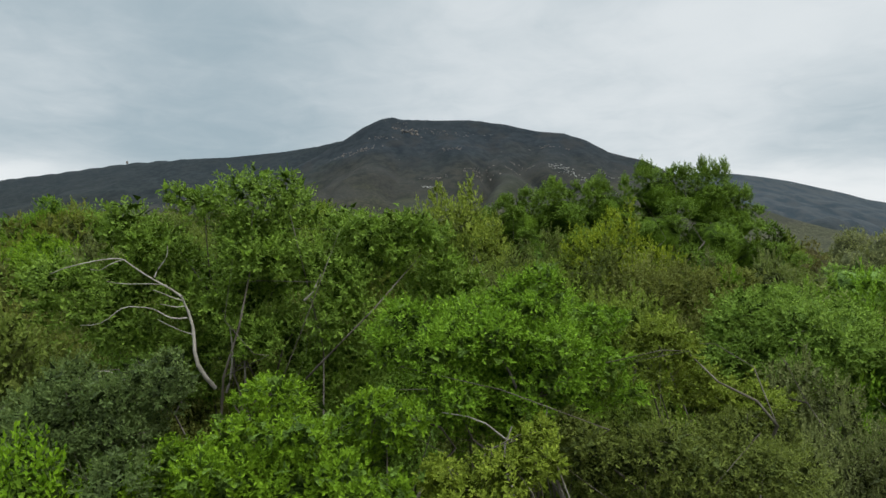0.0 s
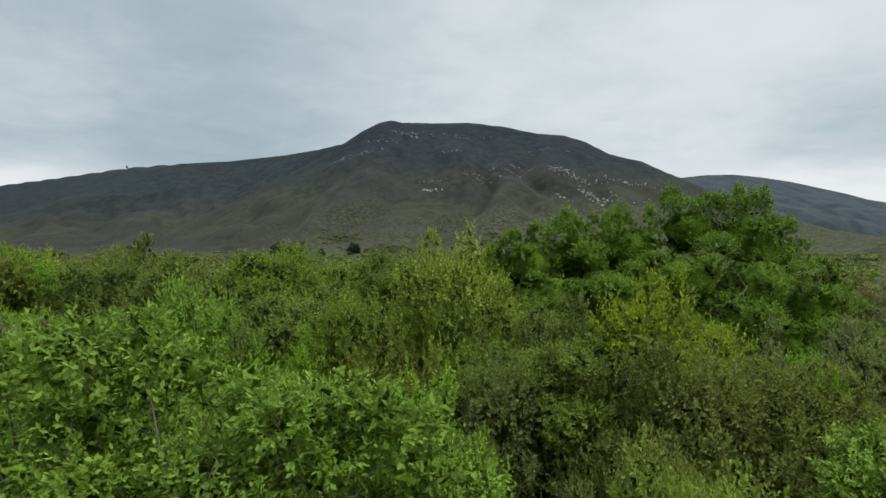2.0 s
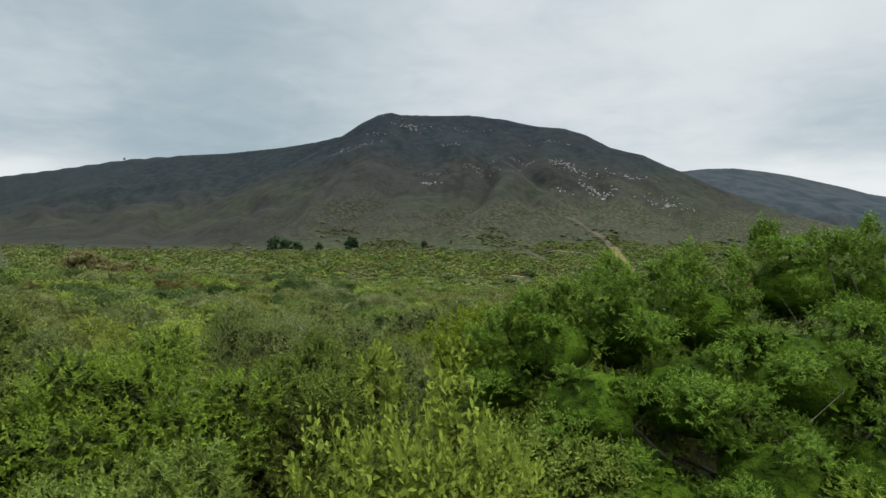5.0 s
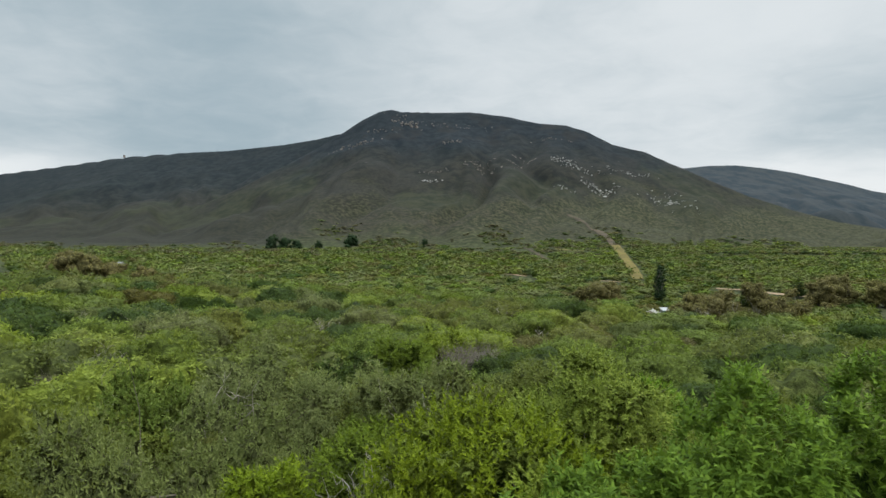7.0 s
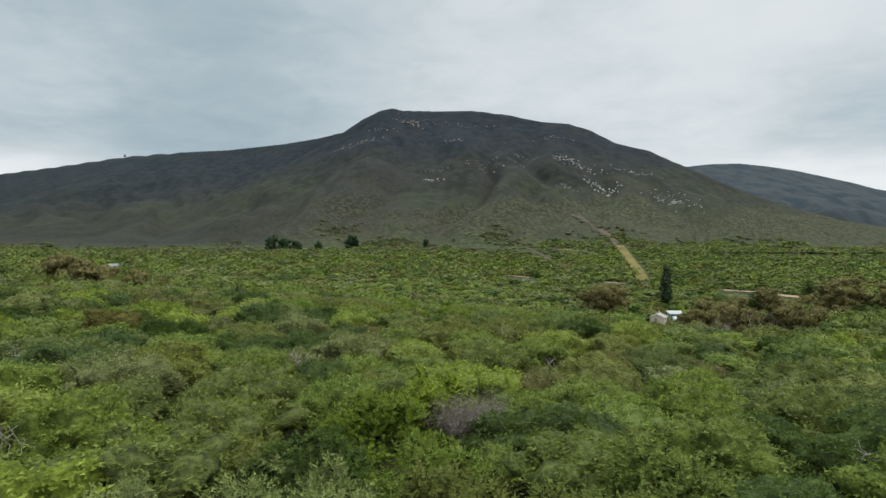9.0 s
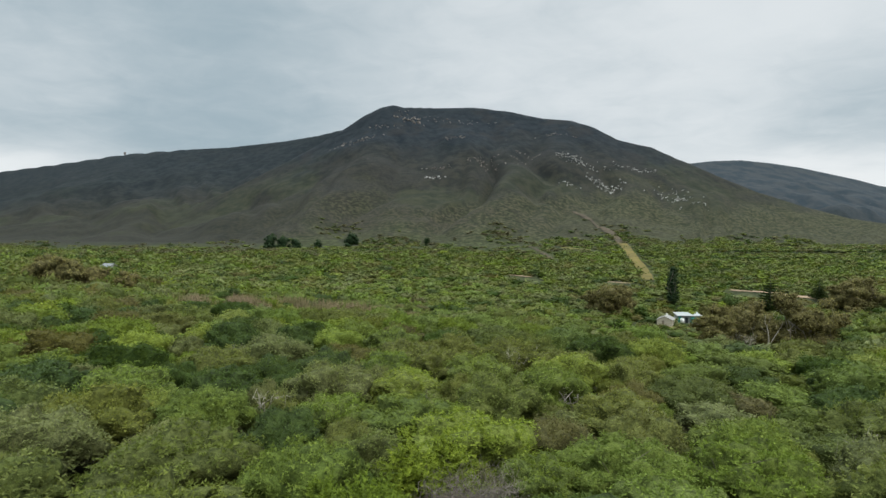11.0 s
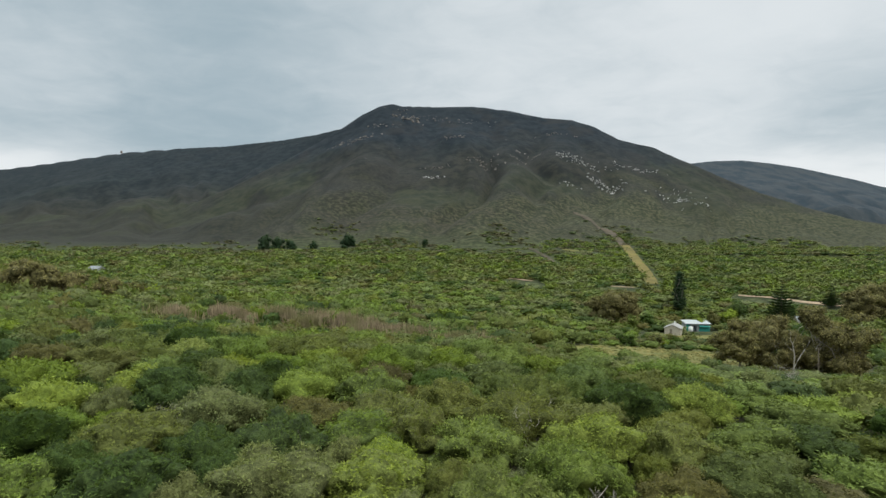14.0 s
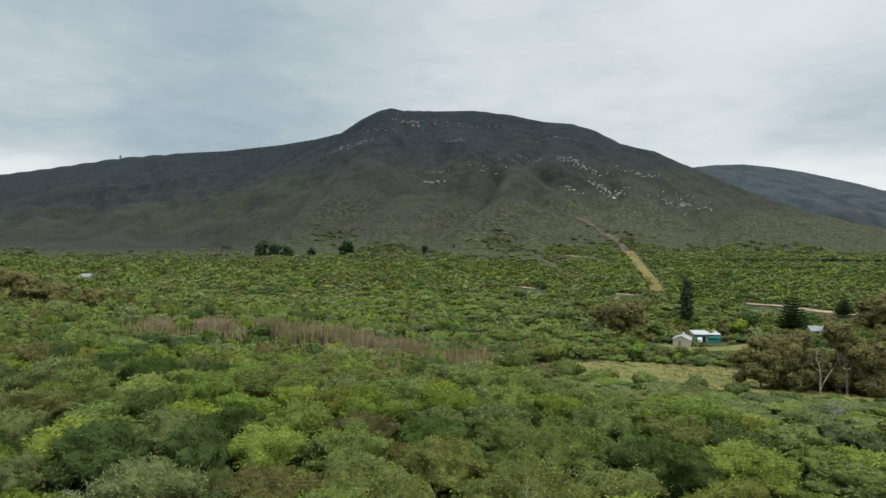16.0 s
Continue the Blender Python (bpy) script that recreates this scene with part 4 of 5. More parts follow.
def drape(name, label, category, mat, line, widths, lift, across=5, steps=8, front=0.0, clear=True):
    """A strip of ground cover laid along a line over the land."""
    line, widths = np.asarray(line, float), np.asarray(widths, float)
    s = np.linspace(0, len(line) - 1, (len(line) - 1) * steps + 1)
    k = np.arange(len(line))
    px, py, w = (np.interp(s, k, v) for v in (line[:, 0], line[:, 1], widths))
    w = w * (1 + 0.5 * fractal(s * 2.1, s * 0 + 3.3, 3, 61))
    dx, dy = np.gradient(px), np.gradient(py)
    n = np.hypot(dx, dy)
    off = np.linspace(-0.5, 0.5, across)
    X = px[:, None] - (dy / n)[:, None] * w[:, None] * off
    Y = py[:, None] + (dx / n)[:, None] * w[:, None] * off
    Z = height(X, Y) + lift
    r, c = X.shape
    i, j = np.meshgrid(np.arange(r - 1), np.arange(c - 1), indexing="ij")
    f = np.stack([i * c + j, i * c + j + 1, (i + 1) * c + j + 1, (i + 1) * c + j], 2).reshape(-1, 4)[:, ::-1]
    ob = new(name, link_arrays(name, np.stack([X, Y, Z], 2).reshape(-1, 3), f, [mat], smooth=True))
    for t in range(0, len(px) if clear else 0, 2):
        CLEAR.append((px[t], py[t] - front * 0.5, w[t] * 0.5 + 1.0 + front * 0.2, w[t] * 0.5 + 1.0 + front * 0.5))
    return tagged(ob, label, category, kind="structure")


def build_open_ground():
    drape("firebreak", "mown yellow-grass firebreak climbing the slope", "firebreak", BREAK_GRASS, [(113, 366), (121, 402), (127, 433), (134, 468), (141, 502), (147, 535)], [6.5, 6.5, 6.5, 6.5, 6.5, 6.5], 0.5, front=9.0)
    drape("firebreak_upper", "stony upper stretch of the cleared firebreak", "firebreak", BREAK_STONE, [(147, 536), (150, 564), (151, 614), (143, 660), (138, 684)], [6.5, 7, 7, 6.5, 5], 0.6)
    drape("field", "dry yellow-green grass field beside the gum trees", "field", GRASS, [(24, 168), (38, 162), (50, 160), (62, 162), (76, 172)], [12, 36, 48, 48, 36], 0.25, 9)
    drape("meadow", "rough green-yellow grass before the cottage", "field", MEADOW, [(58, 192), (65, 206), (73, 222), (81, 237)], [20, 24, 22, 16], 0.22, 9, clear=False)
    drape("field_edge", "strip of dry grass before the scrub", "field", GRASS, [(5, 150), (14, 149), (24, 150)], [5, 7, 5], 0.25)
    drape("field_corner", "small patch of dry grass below the gum trees", "field", GRASS, [(46, 141), (55, 140), (62, 141)], [4, 6, 4], 0.25)
    drape("yard", "mown grass yard in front of the cottage", "yard", GRASS, [(72, 246), (86, 243), (102, 247), (116, 252)], [9, 10, 9, 7], 0.25, front=6.0)
    drape("sandy_track", "sandy farm track across the slope", "track", SAND, [(143, 332), (150, 327), (157, 320), (164, 308), (172, 298)], [4.0, 4.4, 4.0, 4.6, 5.5], 0.35, front=22.0)
    drape("sandy_bank", "bare sandy bank along the track", "track", SAND, [(36, 369), (42, 366), (48, 363)], [2.4, 3.4, 2.0], 0.35, front=20.0)
    drape("sandy_gap", "bare sandy patch beside the firebreak", "track", SAND, [(88, 357), (94, 356), (100, 355)], [2.0, 2.8, 1.8], 0.35, front=20.0)
    drape("footpath", "narrow pale footpath down the slope", "path", BREAK_STONE, [(64, 507), (66, 480), (69, 455), (71, 432)], [2.5, 3.0, 3.0, 2.5], 0.4, front=9.0)
    drape("clearing", "yellow-green clearing in the heath", "clearing", GRASS, [(88, 494), (98, 492), (110, 489)], [9, 13, 8], 0.4, front=14.0)


def tall_tree(name, label, category, at, lobes, kind, size, cover, thick, tufts, seed, bark=None, solid=0.76, **more):
    q = np.random.default_rng(seed)
    low = float(height(at[0], at[1]))
    crown = small_lobes(q, lobes, tufts, 0.26, 0.46)
    thing = tagged(new(name), label, category)
    thing.location = (at[0], at[1], low)
    part("crown", leaves_on(q, crown, size, cover, 5, **more), LEAF[kind], thing, smooth=False)
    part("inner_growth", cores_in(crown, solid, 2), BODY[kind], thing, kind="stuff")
    part("trunk", limbs(q, lobes, thick, 7, 1), bark or BARK, thing)
    CLEAR.append((at[0], at[1] - 3.0, 3.0, 5.0))
    return thing


def crown_lobes(q, wide, tall, base, count, full=False):
    """Lobes of a spreading crown between base and tall."""
    out = [(0, 0, tall * 0.48, wide * 0.72, 0.62 * tall / wide)] if full else []
    for i in range(count):
        a = i * 2.4 + q.uniform(0, 0.8)
        d = wide * math.sqrt(q.uniform(0.0, 0.75))
        r = wide * q.uniform(0.26, 0.40)
        out.append((d * math.cos(a), d * math.sin(a), base + (tall - base) * q.uniform(0.04, 1.0 - 0.42 * (d / wide) ** 2) - r * 0.4, r, q.uniform(0.7, 0.95)))
    return out


def norfolk_pine(at, tall, wide, seed, label):
    q = np.random.default_rng(seed)
    low = float(height(at[0], at[1]))
    tree = tagged(new("norfolk_pine"), label, "tree", "conifers")
    tree.location = (at[0], at[1], low)
    part("trunk", tube([(0, 0, -0.5), (0, 0, tall * 0.5), (0, 0, tall)], [tall * 0.018, tall * 0.012, 0.03], 7), BARK, tree)
    tiers = 13
    for k in range(tiers):
        s = k / (tiers - 1)
        z = tall * (0.12 + 0.86 * s)
        reach = wide * (1 - s) ** 0.8 * q.uniform(0.85, 1.1) + 0.25
        n = 10
        base, along = [], []
        for b in range(n):
            a = b * 6.283 / n + k * 0.5
            way = np.array((math.cos(a), math.sin(a), 0.12))
            side = np.array((-math.sin(a), math.cos(a), 0.0))
            for u in np.linspace(0.15, 1.0, 7):
                root = np.array((0, 0, z)) + way * reach * u + (0, 0, -0.15 * reach * u * (1 - u))
                for sg in (-1, 1):
                    tip = way * 0.5 + side * sg * 0.8 * (1.15 - u) + (0, 0, 0.25)
                    base.append(root), along.append(tip * max(0.6, reach * 0.46))
        base, along = np.array(base), np.array(along)
        across = unit(np.cross(along, (0, 0, 1.0))) * 0.26 * np.linalg.norm(along, axis=1, keepdims=True)
        v = np.stack([base, base + along * 0.5 - across, base + along, base + along * 0.5 + across], 1).reshape(-1, 3)
        upright = np.array((0, 0, 0.22)) * np.linalg.norm(along, axis=1, keepdims=True)
        v = np.concatenate([v, np.stack([base, base + along * 0.5 - upright, base + along, base + along * 0.5 + upright], 1).reshape(-1, 3)])
        part("branch_tier", (v, np.arange(len(v)).reshape(-1, 4)), LEAF["pine"], tree, smooth=False)
    CLEAR.append((at[0], at[1], 1.5, 1.5))


def build_valley_trees():
    q = np.random.default_rng(3)
    for x, y, wide, tall, n, seed in ((57.0, 151.0, 4.6, 9.6, 14, 101), (63.5, 152.0, 5.4, 11.8, 19, 102), (72.5, 151.5, 6.0, 13.0, 21, 103), (80.0, 155.0, 5.4, 13.4, 17, 104)):
        tall_tree("gum_tree", "tall gum tree with brown-olive leaf clumps and pale trunk", "tree", (x, y), crown_lobes(q, wide, tall, 0.8, n + 9), "gum", 0.36, 1.3, 0.22, 60, seed, DEADWOOD, droop=0.12, solid=0.82)
    dead = tagged(new("dead_tree"), "bleached forked dead tree beside the gum trees", "tree")
    dead.location = (64.6, 146.2, float(height(64.6, 146.2)))
    part("trunk", tube(bent(q, (0, 0, -0.4), (-0.5, 0, 5.6), 7, 0.03), np.linspace(0.17, 0.07, 7), 7), DEADWOOD, dead)
    for a, b, w in (((0, 0, 1.3), (2.6, -0.2, 6.2), 0.15), ((-0.4, 0, 4.2), (-1.9, -0.2, 5.6), 0.08), ((-0.5, 0, 5.5), (-1.2, 0, 7.9), 0.08), ((-0.5, 0, 5.5), (0.2, 0, 7.2), 0.06), ((1.6, -0.1, 4.4), (1.3, -0.2, 6.0), 0.05)):
        part("limb", tube(bent(q, a, b, 6, 0.05), np.linspace(w * 0.65, w * 0.3, 6), 6), DEADWOOD, dead)
    for x, y, wide, tall, n, seed in ((-121.0, 222.0, 7.0, 11.6, 18, 111), (-131.0, 225.0, 7.0, 11.8, 16, 112), (-114.0, 224.0, 5.0, 9.5, 13, 113), (-102.5, 224.0, 5.0, 7.6, 13, 114),
                                      (64.5, 269.0, 7.4, 14.0, 17, 115), (71.5, 274.0, 6.0, 11.5, 11, 116), (158.0, 268.0, 7.0, 13.0, 14, 117), (170.0, 275.0, 7.0, 14.0, 14, 118), (178.0, 262.0, 6.5, 12.0, 12, 119)):
        tall_tree("gum_tree", "brown-olive gum tree standing over valley scrub", "tree", (x, y), crown_lobes(q, wide, tall, 0.8, n + 6, True), "gum", 0.60, 0.9, 0.28, 34, seed, droop=0.2, solid=0.88)
    column = [(0, 0, 2.5 + i * 1.5, 2.7 - 0.012 * i * i, 1.1) for i in range(9)] + [(0, 0, 16.0, 1.5, 1.2)]
    tall_tree("cypress", "dark green columnar conifer behind the cottage", "tree", (100.8, 296.0), column, "pine", 0.55, 0.75, 0.3, 40, 121)
    norfolk_pine((134.3, 278.0), 15.5, 4.6, 122, "dark green tiered pine above the farmhouse")
    norfolk_pine((165.3, 296.0), 9.5, 3.2, 123, "small dark tiered pine beyond gum trees")
    for x, y, wide, tall, n, seed in ((-73.0, 497.0, 5.8, 11.5, 13, 131), (-123.0, 487.0, 5.0, 10.5, 9, 132), (-132.0, 485.0, 5.4, 11.5, 10, 133), (-114.0, 490.0, 4.0, 7.5, 7, 134), (-15.0, 500.0, 2.6, 7.0, 6, 135), (-98.0, 494.0, 3.0, 6.0, 6, 136)):
        tall_tree("dark_tree", "dark blue-green dense tree on the far slope", "tree", (x, y), crown_lobes(q, wide, tall, 0.0, n + 6, True), "pine", 0.9, 0.7, 0.3, 16, seed, solid=0.95)
    for x, y, wide, tall, kind, seed in ((96.0, 262.0, 2.6, 4.6, "lime", 141), (103.0, 268.0, 3.4, 6.0, "olive", 142), (110.0, 270.0, 3.6, 6.2, "lime", 143), (76.0, 262.0, 3.0, 5.0, "dark", 144), (69.0, 256.0, 3.2, 5.2, "green", 145),
                                         (118.0, 280.0, 4.0, 8.0, "dark", 146), (47.0, 190.0, 2.6, 3.6, "dark", 147), (55.0, 193.0, 2.4, 4.0, "olive", 148), (39.0, 194.0, 2.4, 3.4, "green", 149), (67.0, 209.0, 2.0, 2.8, "dark", 150), (74.5, 220.0, 2.0, 2.4, "olive", 151), (61.0, 203.0, 1.8, 2.4, "lime", 152)):
        tall_tree("garden_tree", "rounded %s tree near the cottage" % {"lime": "yellow-green", "olive": "reddish olive", "dark": "dark green", "green": "green"}[kind], "tree", (x, y),
                  crown_lobes(q, wide, tall, 0.6, 9, True), kind, 0.4, 0.7, 0.14, 18, seed, solid=0.86)


def build_reeds():
    """Dry reeds in the valley bottom."""
    q = np.random.default_rng(14)
    n = 34000
    u = q.random(n)
    x = -64 + 72 * u + q.normal(size=n) * 1.5
    y = 180 + 9 * np.sin(u * 5.0) + q.normal(size=n) * 7.5 + (1 - u) * 6
    keep = fractal(x / 11.0, y / 8.0, 4, 92) > 0.02
    x, y = x[keep], y[keep]
    z = height(x, y)
    n = len(x)
    h = q.uniform(3.0, 5.6, n) * (0.9 + 0.9 * fractal(x / 6.0, y / 6.0, 2, 5))
    lean = q.normal(size=(n, 2)) * 0.30
    a = q.uniform(0, 3.14, n)
    w = np.stack([np.cos(a), np.sin(a), 0 * a], 1) * q.uniform(0.05, 0.13, (n, 1))
    foot = np.stack([x, y, z], 1)
    mid = foot + np.stack([lean[:, 0] * 0.3, lean[:, 1] * 0.3, h * 0.6], 1)
    tip = foot + np.stack([lean[:, 0], lean[:, 1], h], 1)
    v = np.stack([foot - w, mid - w * 1.2, tip, mid + w * 1.2], 1).reshape(-1, 3)
    m, t = material("dry_reed")
    own = t.nodes.new("ShaderNodeNewGeometry").outputs["Random Per Island"]
    tone = mix_colour(t, own, (0.135, 0.103, 0.066), (0.30, 0.238, 0.150))
    tone = mix_colour(t, math_node(t, "MULTIPLY", ramp(t, noise_node(t, position(t), 0.08, 2.0), 0.45, 0.6), 0.7), tone, (0.15, 0.15, 0.06))
    finish(t, principled(t, tone, 0.8))
    ob = new("reed_bed", link_arrays("reed_bed", v, np.arange(n * 4).reshape(n, 4), [m]))
    tagged(ob, "tall dry brown reeds in the valley bottom", "reeds", kind="stuff")
    for k in range(14):
        s = k / 13
        CLEAR.append((-62 + 68 * s, 175 + 9 * math.sin(s * 5.0) + (1 - s) * 6, 4.6, 8.0))


def rock_mesh(q, level=2):
    v, f = BALL[level]
    cut = v.copy()
    for _ in range(7):
        n = unit(q.normal(size=3))
        d = q.uniform(0.45, 0.8)
        over = np.maximum(cut @ n - d, 0)
        cut = cut - over[:, None] * n
    return cut * (1 + 0.15 * q.normal(size=(len(v), 1))), f


def build_grass():
    """Tufts of dry grass on the field."""
    q = np.random.default_rng(15)
    n = 3500
    x, y = q.uniform(22, 80, n), q.uniform(138, 190, n)
    keep = (np.abs(y - np.interp(x, (24, 38, 50, 62, 76), (168, 162, 160, 162, 172))) < np.interp(x, (24, 38, 50, 62, 76), (7, 19, 25, 25, 19))) & (fractal(x / 7.0, y / 7.0, 3, 19) > -0.06)
    x, y = x[keep], y[keep]
    n = len(x)
    foot = np.stack([x, y, height(x, y) + 0.15], 1)
    a = q.uniform(0, 3.14, n)
    w = np.stack([np.cos(a), np.sin(a), 0 * a], 1) * q.uniform(0.15, 0.5, (n, 1))
    h = np.stack([q.normal(size=n) * 0.25, q.uniform(0.1, 0.5, n), q.uniform(0.10, 0.30, n)], 1)
    v = np.stack([foot - w, foot + w, foot + w * 1.3 + h, foot - w * 1.3 + h * 0.9], 1).reshape(-1, 3)
    ob = new("grass_tufts", link_arrays("grass_tufts", v, np.arange(n * 4).reshape(n, 4), [GRASS]))
    tagged(ob, "dry tufted grass standing on the field", "grass", kind="stuff")


def build_outcrops():
    """Pale rock ledges on the mountain."""
    q = np.random.default_rng(77)
    shapes = [rock_mesh(q, 1) for _ in range(4)] + [rock_mesh(q, 2) for _ in range(3)]
    spots = [   # x, y, spread across, spread up, rocks, size, warm
        (205, 793, 13, 7, 34, 2.6, 0), (188, 797, 9, 3, 16, 2.0, 0), (151, 768, 8, 3, 12, 1.8, 0), (170, 836, 10, 8, 16, 2.0, 0), (192, 843, 16, 8, 20, 1.9, 0), (166, 857, 8, 5, 14, 2.6, 0),
        (152, 848, 3, 8, 9, 2.2, 0), (261, 862, 18, 5, 20, 1.9, 0), (235, 860, 16, 8, 9, 1.5, 0), (285, 769, 10, 4, 18, 2.1, 0), (268, 780, 12, 4, 10, 1.6, 0), (297, 746, 14, 4, 12, 1.5, 0), (285, 800, 20, 8, 10, 1.5, 0),
        (-16, 788, 9, 2, 12, 2.2, 0), (-10, 816, 12, 4, 14, 1.8, 1), (-60, 978, 12, 7, 20, 4.0, 1), (8, 900, 14, 3, 14, 2.2, 1), (41, 834, 12, 7, 18, 2.0, 1), (55, 850, 9, 5, 9, 1.8, 1), (-120, 911, 12, 6, 20, 2.6, 1),
        (-156, 932, 10, 6, 14, 2.2, 1), (-100, 950, 14, 4, 10, 2.2, 1), (111, 869, 14, 3, 12, 2.0, 1), (64, 809, 14, 3, 10, 1.9, 1), (163, 947, 16, 4, 12, 2.2, 1), (90, 838, 10, 3, 8, 1.8, 1), (-40, 1000, 40, 6, 14, 2.4, 1), (35, 985, 30, 6, 12, 2.0, 1)]
    for cx, cy, across, up, count, size, warm in spots:
        across, up, count, size = across * 1.5, up * 1.5, int(count * 1.35), size * 0.74
        group = tagged(new("rock_outcrop"), "rusty grey rock outcrop in mountain heath" if warm else "pale grey rock outcrop on the mountainside", "rocks", "mountain outcrops")
        group.location = (cx, cy, float(height(cx, cy)))
        for _ in range(count):
            dx, dy = q.normal() * across * 0.6, q.normal() * up * 0.6
            s = size * q.uniform(0.4, 1.0)
            v, f = shapes[int(q.integers(len(shapes)))]
            a = q.uniform(0, 6.28)
            turn = np.array(((math.cos(a), math.sin(a), 0), (-math.sin(a), math.cos(a), 0), (0, 0, 1)))
            w = (v * (s * 1.3, s * 0.9, s * 0.75)) @ turn + (dx, dy, float(height(cx + dx, cy + dy)) - group.location.z + s * 0.15)
            part("boulder", (w, f), ROCK_WARM if warm else ROCK, group, smooth=False)
    cairn = tagged(new("cairn"), "small dark stone beacon on the ridge", "cairn")
    x, y = EYE[0] - 0.5235 * 1358.0, EYE[1] + 1356.0
    cairn.location = (x, y, float(height(x, y)) - 0.5)
    part("stones", tube([(0, 0, 0), (0, 0, 3.0), (0, 0, 5.5), (0, 0, 6.0)], [2.6, 2.3, 2.0, 0.5], 8), ROCK_WARM, cairn, smooth=False)




# ---------------------------------------------------------------- near trees
def shoots(rng, lobes, count, radius, stretch):
    """Upright leafy shoots on top of a crown."""
    lobes = np.asarray(lobes, float)
    pick = lobes[rng.integers(len(lobes), size=count)]
    a, d = rng.uniform(0, 6.28, count), np.sqrt(rng.uniform(0, 1, count)) * pick[:, 3] * 0.8
    z = pick[:, 2] + np.sqrt(np.maximum(pick[:, 3] ** 2 - d ** 2, 0.01)) * pick[:, 4]
    r = radius * rng.uniform(0.7, 1.3, count)
    return np.stack([pick[:, 0] + d * np.cos(a), pick[:, 1] + d * np.sin(a), z + r * 0.4, r, rng.uniform(0.8, 1.2, count) * stretch], 1)


def small_lobes(rng, lobes, count, low, high):
    """Breaks a crown's lobes into smaller tufts that sit on them."""
    lobes = np.asarray(lobes, float)
    pick = lobes[rng.integers(len(lobes), size=count)]
    way = unit(rng.normal(size=(count, 3)) + (0, -0.35, 0.5))
    r = pick[:, 3] * rng.uniform(low, high, count)
    at = pick[:, :3] + way * (pick[:, 3] * rng.uniform(0.75, 1.08, count))[:, None] * np.stack([np.ones(count), np.ones(count), pick[:, 4]], 1)
    return np.concatenate([lobes * (1, 1, 1, 0.9, 1), np.concatenate([at, r[:, None], rng.uniform(0.65, 0.95, (count, 1))], 1)])


def apart(lobes, gap):
    """Drops the lobes that crowd one another."""
    out = []
    for row in lobes:
        if all(np.linalg.norm(row[:3] - o[:3]) > gap * (row[3] + o[3]) for o in out):
            out.append(row)
    return np.array(out)


def raised(lobes, ground):
    """Lobes with their heights counted from the plant's foot."""
    return np.asarray(lobes, float) - (0, 0, ground, 0, 0)


